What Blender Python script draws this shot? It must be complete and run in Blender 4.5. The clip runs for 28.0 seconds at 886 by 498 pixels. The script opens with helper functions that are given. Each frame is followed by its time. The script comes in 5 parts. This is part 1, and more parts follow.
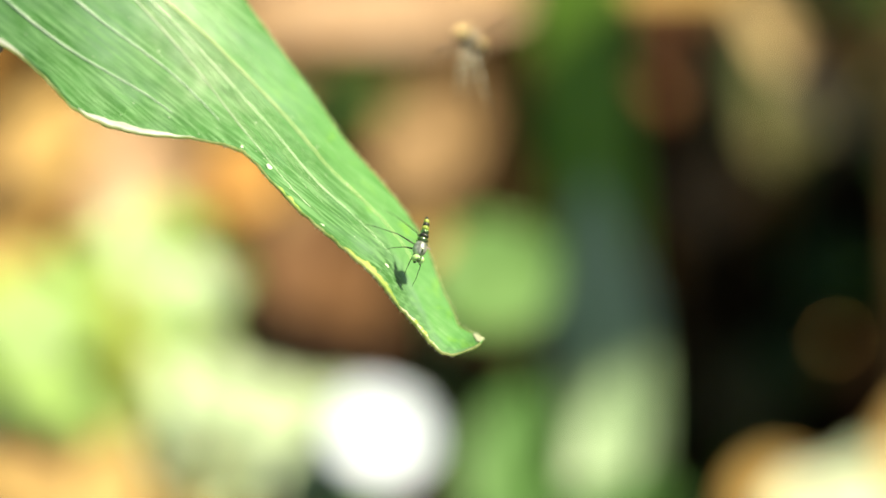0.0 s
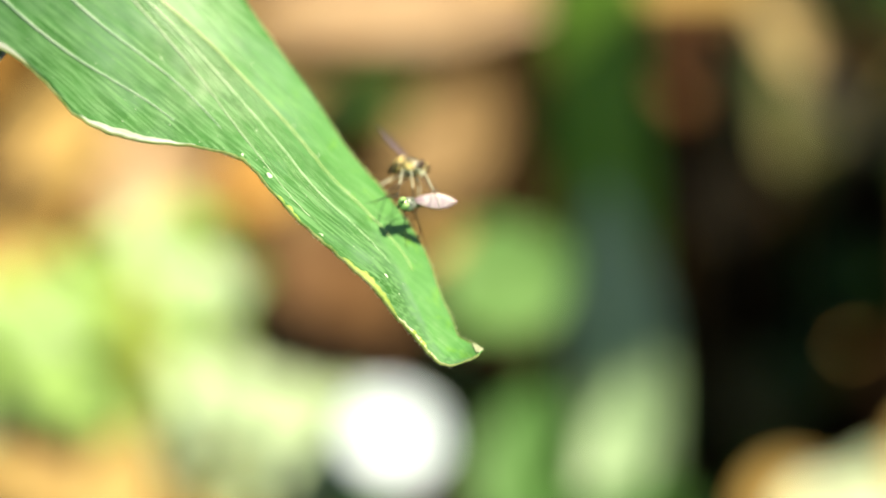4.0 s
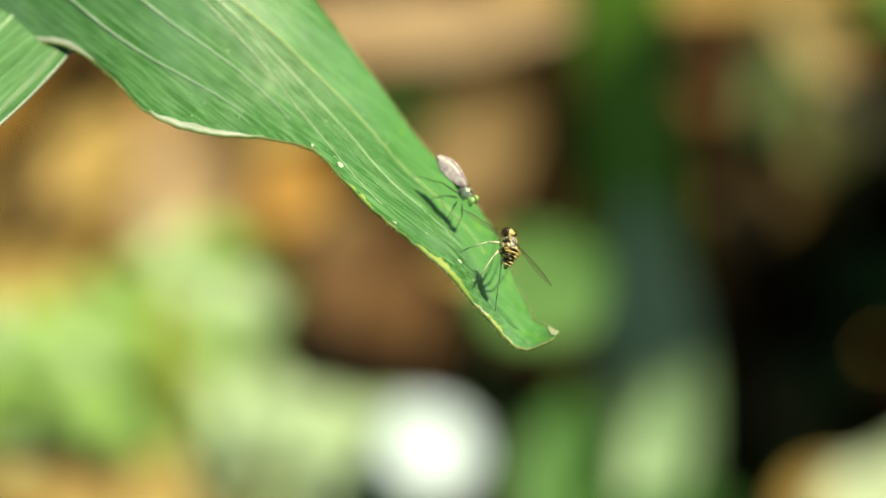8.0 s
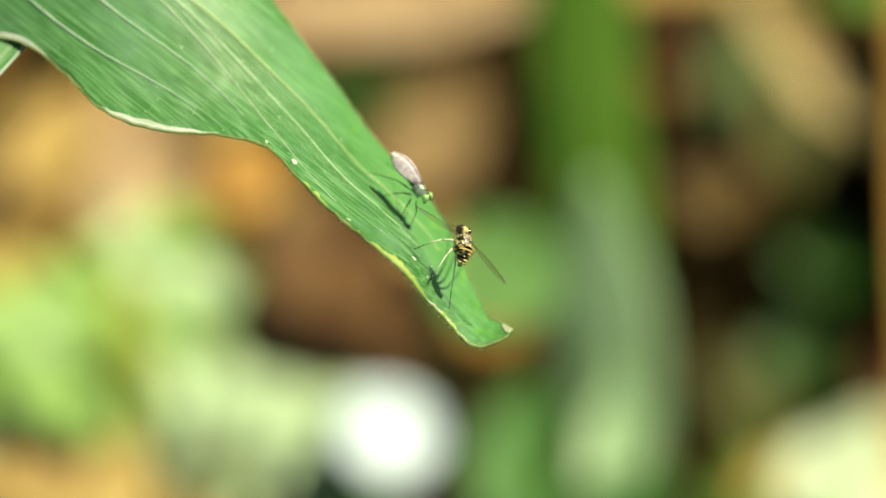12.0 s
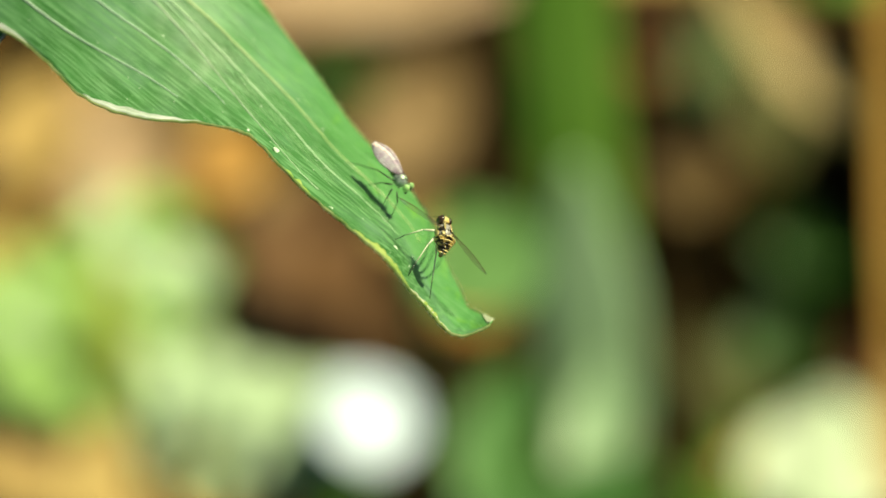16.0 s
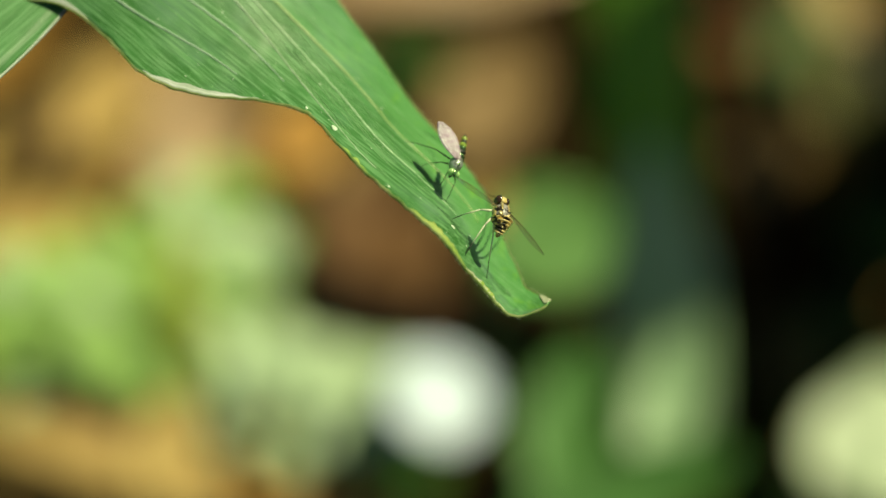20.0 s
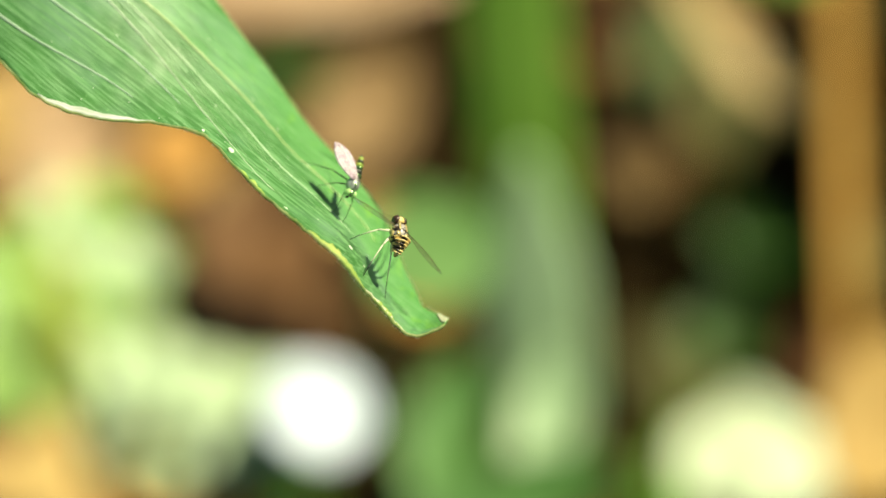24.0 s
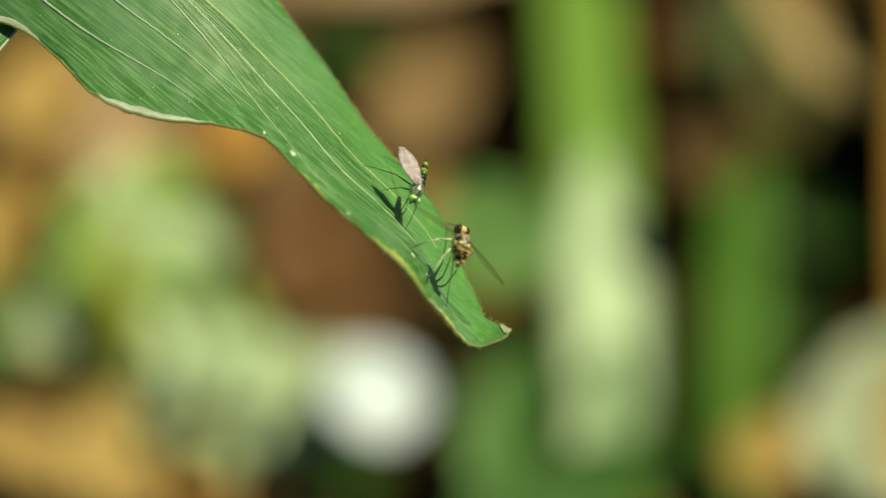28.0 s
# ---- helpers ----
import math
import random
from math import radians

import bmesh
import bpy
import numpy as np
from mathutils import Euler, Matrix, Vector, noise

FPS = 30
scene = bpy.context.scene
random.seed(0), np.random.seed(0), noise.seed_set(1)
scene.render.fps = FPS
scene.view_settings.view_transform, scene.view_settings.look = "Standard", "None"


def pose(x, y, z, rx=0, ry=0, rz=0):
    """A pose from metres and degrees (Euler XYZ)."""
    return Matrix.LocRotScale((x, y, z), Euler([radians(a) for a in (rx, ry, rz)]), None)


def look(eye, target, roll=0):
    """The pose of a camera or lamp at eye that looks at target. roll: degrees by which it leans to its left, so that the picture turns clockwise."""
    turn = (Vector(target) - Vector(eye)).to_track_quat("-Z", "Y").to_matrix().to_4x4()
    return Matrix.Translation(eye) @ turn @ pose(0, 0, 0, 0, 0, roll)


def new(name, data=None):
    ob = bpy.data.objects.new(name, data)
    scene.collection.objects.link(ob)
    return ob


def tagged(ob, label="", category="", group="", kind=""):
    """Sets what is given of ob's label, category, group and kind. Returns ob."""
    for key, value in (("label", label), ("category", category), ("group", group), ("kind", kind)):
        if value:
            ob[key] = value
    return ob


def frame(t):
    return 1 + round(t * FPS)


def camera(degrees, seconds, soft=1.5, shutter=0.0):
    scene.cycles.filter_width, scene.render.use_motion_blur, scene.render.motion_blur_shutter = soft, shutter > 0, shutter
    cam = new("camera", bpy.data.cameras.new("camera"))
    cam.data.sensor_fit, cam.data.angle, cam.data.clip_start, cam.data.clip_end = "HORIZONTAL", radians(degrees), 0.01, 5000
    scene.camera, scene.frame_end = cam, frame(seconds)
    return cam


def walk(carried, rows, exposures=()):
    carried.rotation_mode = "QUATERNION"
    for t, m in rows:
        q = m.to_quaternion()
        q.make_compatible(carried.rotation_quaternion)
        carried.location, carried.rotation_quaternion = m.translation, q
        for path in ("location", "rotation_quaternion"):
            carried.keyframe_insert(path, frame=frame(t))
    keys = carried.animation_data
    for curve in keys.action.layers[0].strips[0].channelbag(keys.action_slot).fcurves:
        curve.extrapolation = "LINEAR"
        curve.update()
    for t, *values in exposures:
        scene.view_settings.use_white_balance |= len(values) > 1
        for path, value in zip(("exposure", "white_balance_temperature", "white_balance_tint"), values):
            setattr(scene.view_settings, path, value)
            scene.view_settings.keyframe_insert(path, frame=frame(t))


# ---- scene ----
# A close view of a leaf with two small flies over sunlit forest litter.
cam = camera(18.0, 28.0, soft=1.5, shutter=0.5)
cam.data.dof.use_dof = True
cam.data.dof.focus_distance = 0.2885
cam.data.dof.aperture_fstop = 8.0
PATH = [
    (0.0, look((0.00299, -0.00019, 0.48438), (-0.01922, 0.21388, 0.27538), -3.86)),
    (0.5, look((0.00225, 0.00028, 0.48593), (-0.01909, 0.21308, 0.27556), -4.14)),
    (1.0, look((0.00764, -0.00030, 0.48356), (-0.01760, 0.21452, 0.27567), -3.74)),
    (1.5, look((0.00273, 0.00076, 0.48224), (-0.01988, 0.21548, 0.27395), -4.00)),
    (2.0, look((0.00256, 0.00169, 0.48212), (-0.02019, 0.21533, 0.27274), -4.26)),
    (2.5, look((0.00410, 0.00132, 0.48251), (-0.01869, 0.21535, 0.27353), -3.94)),
    (4.5, look((0.00573, 0.00135, 0.48542), (-0.02047, 0.21439, 0.27584), -4.04)),
    (5.0, look((0.00408, 0.00035, 0.48501), (-0.02302, 0.21271, 0.27484), -5.03)),
    (5.5, look((0.00022, -0.00252, 0.48003), (-0.02542, 0.21230, 0.27220), -5.34)),
    (6.0, look((0.00009, -0.00052, 0.48143), (-0.02509, 0.21405, 0.27328), -5.17)),
    (6.5, look((-0.00131, -0.00190, 0.48148), (-0.02331, 0.21280, 0.27311), -4.58)),
    (7.0, look((0.00106, -0.00075, 0.48204), (-0.02528, 0.21336, 0.27356), -5.03)),
    (7.5, look((0.00089, -0.00269, 0.48262), (-0.02672, 0.21239, 0.27530), -5.10)),
    (8.0, look((-0.00231, -0.00312, 0.48191), (-0.02694, 0.21310, 0.27541), -5.27)),
    (8.5, look((-0.00406, -0.00257, 0.48143), (-0.02524, 0.21517, 0.27616), -4.45)),
    (9.0, look((-0.00334, -0.00211, 0.48319), (-0.02310, 0.21616, 0.27832), -3.78)),
    (9.5, look((-0.00482, -0.00398, 0.48077), (-0.02161, 0.21577, 0.27724), -4.23)),
    (10.0, look((-0.00432, -0.00389, 0.48005), (-0.02057, 0.21515, 0.27570), -4.50)),
    (10.5, look((-0.00420, -0.00227, 0.48193), (-0.02058, 0.21509, 0.27581), -4.13)),
    (11.0, look((-0.00149, -0.00164, 0.48372), (-0.01954, 0.21338, 0.27529), -4.29)),
    (11.5, look((-0.00263, -0.00083, 0.48395), (-0.02134, 0.21295, 0.27432), -4.19)),
    (12.0, look((-0.00144, -0.00104, 0.48331), (-0.02210, 0.21340, 0.27454), -4.53)),
    (12.5, look((0.00063, -0.00157, 0.48319), (-0.02184, 0.21227, 0.27398), -4.25)),
    (13.0, look((0.00138, -0.00178, 0.48268), (-0.02227, 0.21251, 0.27406), -4.40)),
    (13.5, look((0.00041, -0.00203, 0.48245), (-0.02051, 0.21204, 0.27332), -4.36)),
    (15.5, look((-0.00117, -0.00104, 0.48334), (-0.02115, 0.21185, 0.27292), -3.88)),
    (16.0, look((-0.00149, -0.00035, 0.48375), (-0.02007, 0.21288, 0.27354), -3.97)),
    (16.5, look((0.00007, 0.00014, 0.48421), (-0.01981, 0.21395, 0.27471), -3.73)),
    (17.0, look((0.00174, 0.00090, 0.48488), (-0.02054, 0.21399, 0.27488), -3.70)),
    (17.5, look((0.00172, 0.00017, 0.48443), (-0.01935, 0.21302, 0.27408), -3.56)),
    (18.0, look((0.00115, 0.00118, 0.48437), (-0.01975, 0.21399, 0.27395), -3.89)),
    (18.5, look((0.00365, 0.00271, 0.48526), (-0.02343, 0.21330, 0.27332), -4.62)),
    (19.0, look((0.00261, 0.00178, 0.48414), (-0.02551, 0.21271, 0.27268), -4.78)),
    (19.5, look((0.00235, 0.00197, 0.48420), (-0.02639, 0.21224, 0.27215), -5.07)),
    (20.0, look((0.00124, 0.00059, 0.48326), (-0.02634, 0.21158, 0.27179), -5.09)),
    (20.5, look((0.00310, 0.00122, 0.48547), (-0.02237, 0.21135, 0.27288), -4.41)),
    (22.5, look((0.00088, 0.00020, 0.48498), (-0.02023, 0.21241, 0.27399), -3.08)),
    (23.0, look((-0.00130, 0.00026, 0.48672), (-0.01811, 0.21259, 0.27545), -3.09)),
    (23.5, look((-0.00069, 0.00076, 0.48797), (-0.01701, 0.21119, 0.27477), -3.11)),
    (24.0, look((-0.00253, 0.00047, 0.48547), (-0.01518, 0.21257, 0.27368), -2.88)),
    (24.5, look((-0.00090, -0.00028, 0.48614), (-0.01523, 0.21212, 0.27476), -3.20)),
    (25.0, look((0.00396, 0.00052, 0.48791), (-0.01214, 0.21325, 0.27699), -1.40)),
    (25.5, look((0.00509, 0.00531, 0.48892), (-0.01779, 0.21433, 0.27493), -2.72)),
    (26.0, look((-0.00301, 0.00744, 0.48713), (-0.02140, 0.21416, 0.27049), -4.02)),
    (26.5, look((-0.00211, 0.00653, 0.48685), (-0.01938, 0.21692, 0.27368), -3.00)),
    (27.0, look((-0.00287, 0.00919, 0.49025), (-0.02077, 0.21493, 0.27265), -3.92)),
    (27.5, look((-0.00631, 0.00541, 0.48729), (-0.02079, 0.21553, 0.27365), -2.74)),
    (28.0, look((-0.00305, 0.00841, 0.48451), (-0.02220, 0.21734, 0.27007), -3.23)),
]
EXPOSURES = [(0.0, 0.97, 6850, 13), (2.5, 0.97, 6850, 13), (4.5, 0.86, 6950, 5), (5.3, 0.46, 7150, -2), (6.0, 0.34, 7150, -6), (7.0, 0.35, 7150, -5), (8.0, 0.38, 7050, -3), (9.0, 0.48, 7050, -1), (11.0, 0.58, 6950, -1), (13.0, 0.41, 7050, -5), (17.0, 0.4, 7050, -5), (19.0, 0.14, 7250, -6), (20.0, 0.02, 7350, -9), (22.5, 0.4, 7150, -3), (24.0, 0.68, 6950, 3), (25.0, 0.85, 6850, 8), (26.0, 0.32, 7150, 2), (27.0, 0.15, 7300, 0), (28.0, -0.12, 7450, -3)]
walk(cam, PATH, EXPOSURES)

# ---- sky and sun ----
SUN = Vector((0.54, 0.16, 0.824)).normalized()
world = bpy.data.worlds.new("sky")
scene.world = world
world.use_nodes = True
sky = world.node_tree.nodes.new("ShaderNodeTexSky")
sky.sky_type = "NISHITA"
sky.sun_disc = False
sky.sun_elevation = math.asin(SUN.z)
sky.sun_rotation = math.atan2(SUN.x, SUN.y)
world.node_tree.nodes["Background"].inputs["Strength"].default_value = 0.05
world.node_tree.links.new(sky.outputs[0], world.node_tree.nodes["Background"].inputs["Color"])
sun = new("sun", bpy.data.lights.new("sun", "SUN"))
sun.data.energy = 5.0
sun.data.angle = radians(0.6)
sun.data.color = (1.0, 0.93, 0.68)
sun.matrix_world = look(SUN * 3, (0, 0, 0))


# ---- materials ----
def shader(name):
    m = bpy.data.materials.new(name)
    m.use_nodes = True
    return m, m.node_tree.nodes, m.node_tree.links, m.node_tree.nodes["Principled BSDF"]


def surface(name, dark, light, size=0.01, rough=0.6, metal=0.0, bump=0.3, through_light=0.0, stretch=(1, 1, 1), spec=0.4, sheen=0.0):
    """Two colours mixed by grain at two scales, with bump, a little change from piece to piece, and light shining through thin tissue."""
    m, nodes, links, bsdf = shader(name)
    coord = nodes.new("ShaderNodeTexCoord")
    mapping = nodes.new("ShaderNodeMapping")
    mapping.inputs["Scale"].default_value = stretch
    links.new(coord.outputs["Object"], mapping.inputs[0])
    big, fine = nodes.new("ShaderNodeTexNoise"), nodes.new("ShaderNodeTexNoise")
    big.inputs["Scale"].default_value, big.inputs["Detail"].default_value = 1.0 / size, 3
    fine.inputs["Scale"].default_value, fine.inputs["Detail"].default_value = 7.0 / size, 4
    for n in (big, fine):
        links.new(mapping.outputs[0], n.inputs["Vector"])
    add = nodes.new("ShaderNodeMath")
    add.operation = "MULTIPLY_ADD"
    links.new(fine.outputs["Fac"], add.inputs[0])
    add.inputs[1].default_value = 0.45
    links.new(big.outputs["Fac"], add.inputs[2])
    ramp = nodes.new("ShaderNodeValToRGB")
    ramp.color_ramp.elements[0].position, ramp.color_ramp.elements[0].color = 0.5, (*dark, 1)
    ramp.color_ramp.elements[1].position, ramp.color_ramp.elements[1].color = 0.95, (*light, 1)
    links.new(add.outputs[0], ramp.inputs[0])
    info = nodes.new("ShaderNodeObjectInfo")
    vary = nodes.new("ShaderNodeMapRange")
    vary.inputs["To Min"].default_value, vary.inputs["To Max"].default_value = 0.86, 1.12
    links.new(info.outputs["Random"], vary.inputs["Value"])
    hsv = nodes.new("ShaderNodeHueSaturation")
    links.new(vary.outputs[0], hsv.inputs["Value"])
    links.new(ramp.outputs[0], hsv.inputs["Color"])
    links.new(hsv.outputs[0], bsdf.inputs["Base Color"])
    bsdf.inputs["Roughness"].default_value = rough
    bsdf.inputs["Metallic"].default_value = metal
    bsdf.inputs["Specular IOR Level"].default_value = spec
    bsdf.inputs["Sheen Weight"].default_value = sheen
    relief = nodes.new("ShaderNodeBump")
    relief.inputs["Strength"].default_value = bump
    relief.inputs["Distance"].default_value = size * 0.08
    links.new(fine.outputs["Fac"], relief.inputs["Height"])
    links.new(relief.outputs[0], bsdf.inputs["Normal"])
    if through_light:
        glow = nodes.new("ShaderNodeBsdfTranslucent")
        links.new(hsv.outputs[0], glow.inputs["Color"])
        mix = nodes.new("ShaderNodeMixShader")
        mix.inputs[0].default_value = through_light
        links.new(bsdf.outputs[0], mix.inputs[1])
        links.new(glow.outputs[0], mix.inputs[2])
        links.new(mix.outputs[0], nodes["Material Output"].inputs["Surface"])
    return m


def membrane(name, tint, shade, clear, film, rough, through_light):
    """Thin insect wing: partly clear, with a film that colours its gloss."""
    m, nodes, links, bsdf = shader(name)
    coord = nodes.new("ShaderNodeTexCoord")
    grain = nodes.new("ShaderNodeTexNoise")
    grain.inputs["Scale"].default_value = 1800
    links.new(coord.outputs["Object"], grain.inputs["Vector"])
    ramp = nodes.new("ShaderNodeValToRGB")
    ramp.color_ramp.elements[0].position, ramp.color_ramp.elements[0].color = 0.42, (*shade, 1)
    ramp.color_ramp.elements[1].position, ramp.color_ramp.elements[1].color = 0.60, (*tint, 1)
    links.new(grain.outputs["Fac"], ramp.inputs[0])
    links.new(ramp.outputs[0], bsdf.inputs["Base Color"])
    bsdf.inputs["Roughness"].default_value = rough
    bsdf.inputs["Specular IOR Level"].default_value = 0.9
    bsdf.inputs["Thin Film Thickness"].default_value = film
    bsdf.inputs["Thin Film IOR"].default_value = 1.5
    lit_through = nodes.new("ShaderNodeBsdfTranslucent")
    links.new(ramp.outputs[0], lit_through.inputs["Color"])
    skin = nodes.new("ShaderNodeMixShader")
    skin.inputs[0].default_value = through_light
    links.new(bsdf.outputs[0], skin.inputs[1])
    links.new(lit_through.outputs[0], skin.inputs[2])
    pass_light = nodes.new("ShaderNodeBsdfTransparent")
    mix = nodes.new("ShaderNodeMixShader")
    mix.inputs[0].default_value = clear
    links.new(skin.outputs[0], mix.inputs[1])
    links.new(pass_light.outputs[0], mix.inputs[2])
    links.new(mix.outputs[0], nodes["Material Output"].inputs["Surface"])
    return m


def spotted(name, ground, spot, scale, share):
    """Chitin with small dark spots on a paler ground."""
    m, nodes, links, bsdf = shader(name)
    coord = nodes.new("ShaderNodeTexCoord")
    cells = nodes.new("ShaderNodeTexVoronoi")
    cells.inputs["Scale"].default_value = scale
    links.new(coord.outputs["Object"], cells.inputs["Vector"])
    ramp = nodes.new("ShaderNodeValToRGB")
    ramp.color_ramp.elements[0].position, ramp.color_ramp.elements[0].color = share, (*spot, 1)
    ramp.color_ramp.elements[1].position, ramp.color_ramp.elements[1].color = share + 0.12, (*ground, 1)
    links.new(cells.outputs["Distance"], ramp.inputs[0])
    links.new(ramp.outputs[0], bsdf.inputs["Base Color"])
    bsdf.inputs["Roughness"].default_value = 0.32
    relief = nodes.new("ShaderNodeBump")
    relief.inputs["Strength"].default_value, relief.inputs["Distance"].default_value = 0.3, 0.00004
    links.new(cells.outputs["Distance"], relief.inputs["Height"])
    links.new(relief.outputs[0], bsdf.inputs["Normal"])
    return m


# Near-black: much of the shade in the gaps is put into this colour.
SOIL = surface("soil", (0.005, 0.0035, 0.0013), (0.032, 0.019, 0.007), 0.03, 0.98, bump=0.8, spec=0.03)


def blade_material():
    """Living leaf: mottled green at large scale, fine parallel fibres, pale specks, a soft bloom and its sheen, thin
    relief, and one half tinted lighter for the light on it.
    """
    m, nodes, links, bsdf = shader("blade")
    coord = nodes.new("ShaderNodeTexCoord")
    mapping = nodes.new("ShaderNodeMapping")
    mapping.inputs["Rotation"].default_value = (0, 0, radians(-14))
    mapping.inputs["Scale"].default_value = (0.025, 1, 0.15)
    links.new(coord.outputs["Object"], mapping.inputs[0])

    def noise_of(scale, detail, source):
        n = nodes.new("ShaderNodeTexNoise")
        n.inputs["Scale"].default_value, n.inputs["Detail"].default_value = scale, detail
        links.new(source, n.inputs["Vector"])
        return n.outputs["Fac"]

    def blend(fac, low, high, a, b):
        r = nodes.new("ShaderNodeMapRange")
        r.inputs["From Min"].default_value, r.inputs["From Max"].default_value = low, high
        links.new(fac, r.inputs["Value"])
        mix = nodes.new("ShaderNodeMix")
        mix.data_type = "RGBA"
        links.new(r.outputs[0], mix.inputs["Factor"])
        for socket, value in ((mix.inputs["A"], a), (mix.inputs["B"], b)):
            if isinstance(value, tuple):
                socket.default_value = (*value, 1)
            else:
                links.new(value, socket)
        return mix.outputs["Result"]
    blotch = noise_of(240, 3, coord.outputs["Object"])
    fibre = noise_of(4800, 4, mapping.outputs[0])
    bundle = noise_of(420, 3, mapping.outputs[0])
    speck = noise_of(2600, 2, coord.outputs["Object"])
    streak = nodes.new("ShaderNodeMapping")
    streak.inputs["Rotation"].default_value = (0, 0, radians(-10))
    streak.inputs["Scale"].default_value = (0.12, 1, 0.3)
    links.new(coord.outputs["Object"], streak.inputs[0])
    grit = noise_of(1700, 5, streak.outputs[0])
    bloom_sheen = noise_of(95, 3, coord.outputs["Object"])
    base = blend(blotch, 0.36, 0.68, (0.046, 0.165, 0.036), (0.070, 0.215, 0.054))
    base = blend(bundle, 0.40, 0.85, base, (0.088, 0.248, 0.070))
    # Soft pale clouds: leaf bloom with its whitish sheen put into the colour.
    base = blend(bloom_sheen, 0.48, 0.82, base, (0.25, 0.43, 0.29))
    lines = blend(fibre, 0.46, 0.66, base, (0.180, 0.380, 0.165))
    # Lighter half beyond the crease: the brighter lighting is put into the colour.
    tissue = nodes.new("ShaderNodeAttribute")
    tissue.attribute_name = "lit_half_tint"
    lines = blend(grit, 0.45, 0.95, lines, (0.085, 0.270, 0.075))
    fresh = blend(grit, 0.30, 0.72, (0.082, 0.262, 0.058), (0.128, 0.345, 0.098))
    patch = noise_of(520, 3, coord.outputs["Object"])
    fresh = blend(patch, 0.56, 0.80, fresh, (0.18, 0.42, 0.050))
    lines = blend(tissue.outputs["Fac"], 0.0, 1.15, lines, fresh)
    lines = blend(fibre, 0.48, 1.0, lines, (0.20, 0.42, 0.17))
    colour = blend(speck, 0.64, 0.80, lines, (0.18, 0.40, 0.14))
    links.new(colour, bsdf.inputs["Base Color"])
    bsdf.inputs["Roughness"].default_value = 0.45
    bsdf.inputs["Specular IOR Level"].default_value = 0.35
    bsdf.inputs["Sheen Weight"].default_value = 0.03
    bsdf.inputs["Sheen Roughness"].default_value = 0.4
    relief = nodes.new("ShaderNodeBump")
    relief.inputs["Strength"].default_value = 0.4
    relief.inputs["Distance"].default_value = 0.00008
    links.new(fibre, relief.inputs["Height"])
    links.new(relief.outputs[0], bsdf.inputs["Normal"])
    glow = nodes.new("ShaderNodeBsdfTranslucent")
    links.new(colour, glow.inputs["Color"])
    mix = nodes.new("ShaderNodeMixShader")
    mix.inputs[0].default_value = 0.2
    links.new(bsdf.outputs[0], mix.inputs[1])
    links.new(glow.outputs[0], mix.inputs[2])
    links.new(mix.outputs[0], nodes["Material Output"].inputs["Surface"])
    return m


BLADE = blade_material()
VEIN = surface("vein", (0.46, 0.66, 0.40), (0.74, 0.87, 0.66), 0.002, 0.4, bump=0.2, through_light=0.2)
SOFT_VEIN = surface("soft_vein", (0.34, 0.54, 0.36), (0.58, 0.74, 0.58), 0.003, 0.5, bump=0.2, through_light=0.2)
FINE_VEIN = surface("fine_vein", (0.14, 0.34, 0.12), (0.31, 0.53, 0.26), 0.002, 0.4, bump=0.2, through_light=0.2)
MIDRIB = surface("midrib", (0.46, 0.62, 0.22), (0.70, 0.79, 0.46), 0.002, 0.4, bump=0.2, through_light=0.2)
MARGIN = surface("margin", (0.32, 0.50, 0.14), (0.70, 0.76, 0.42), 0.0018, 0.5, bump=0.4, through_light=0.7)
PALE_RIM = surface("pale_rim", (0.60, 0.69, 0.56), (0.88, 0.89, 0.86), 0.0035, 0.4, bump=0.3, through_light=0.4)
YELLOWED = surface("yellowed", (0.28, 0.46, 0.07), (0.58, 0.66, 0.22), 0.0012, 0.5, bump=0.4, through_light=0.25, stretch=(0.3, 1, 1))
DRIED = surface("dried_tissue", (0.52, 0.56, 0.34), (0.86, 0.84, 0.68), 0.0009, 0.5, bump=0.5, through_light=0.3)
FLECK = surface("fleck", (0.40, 0.56, 0.36), (0.82, 0.86, 0.76), 0.0004, 0.6, bump=0.5)
HAIR = surface("hair", (0.55, 0.56, 0.36), (0.8, 0.8, 0.62), 0.001, 0.5, through_light=0.55)
STEM = surface("stem", (0.10, 0.22, 0.05), (0.18, 0.34, 0.09), 0.006, 0.5, stretch=(1, 1, 0.2))
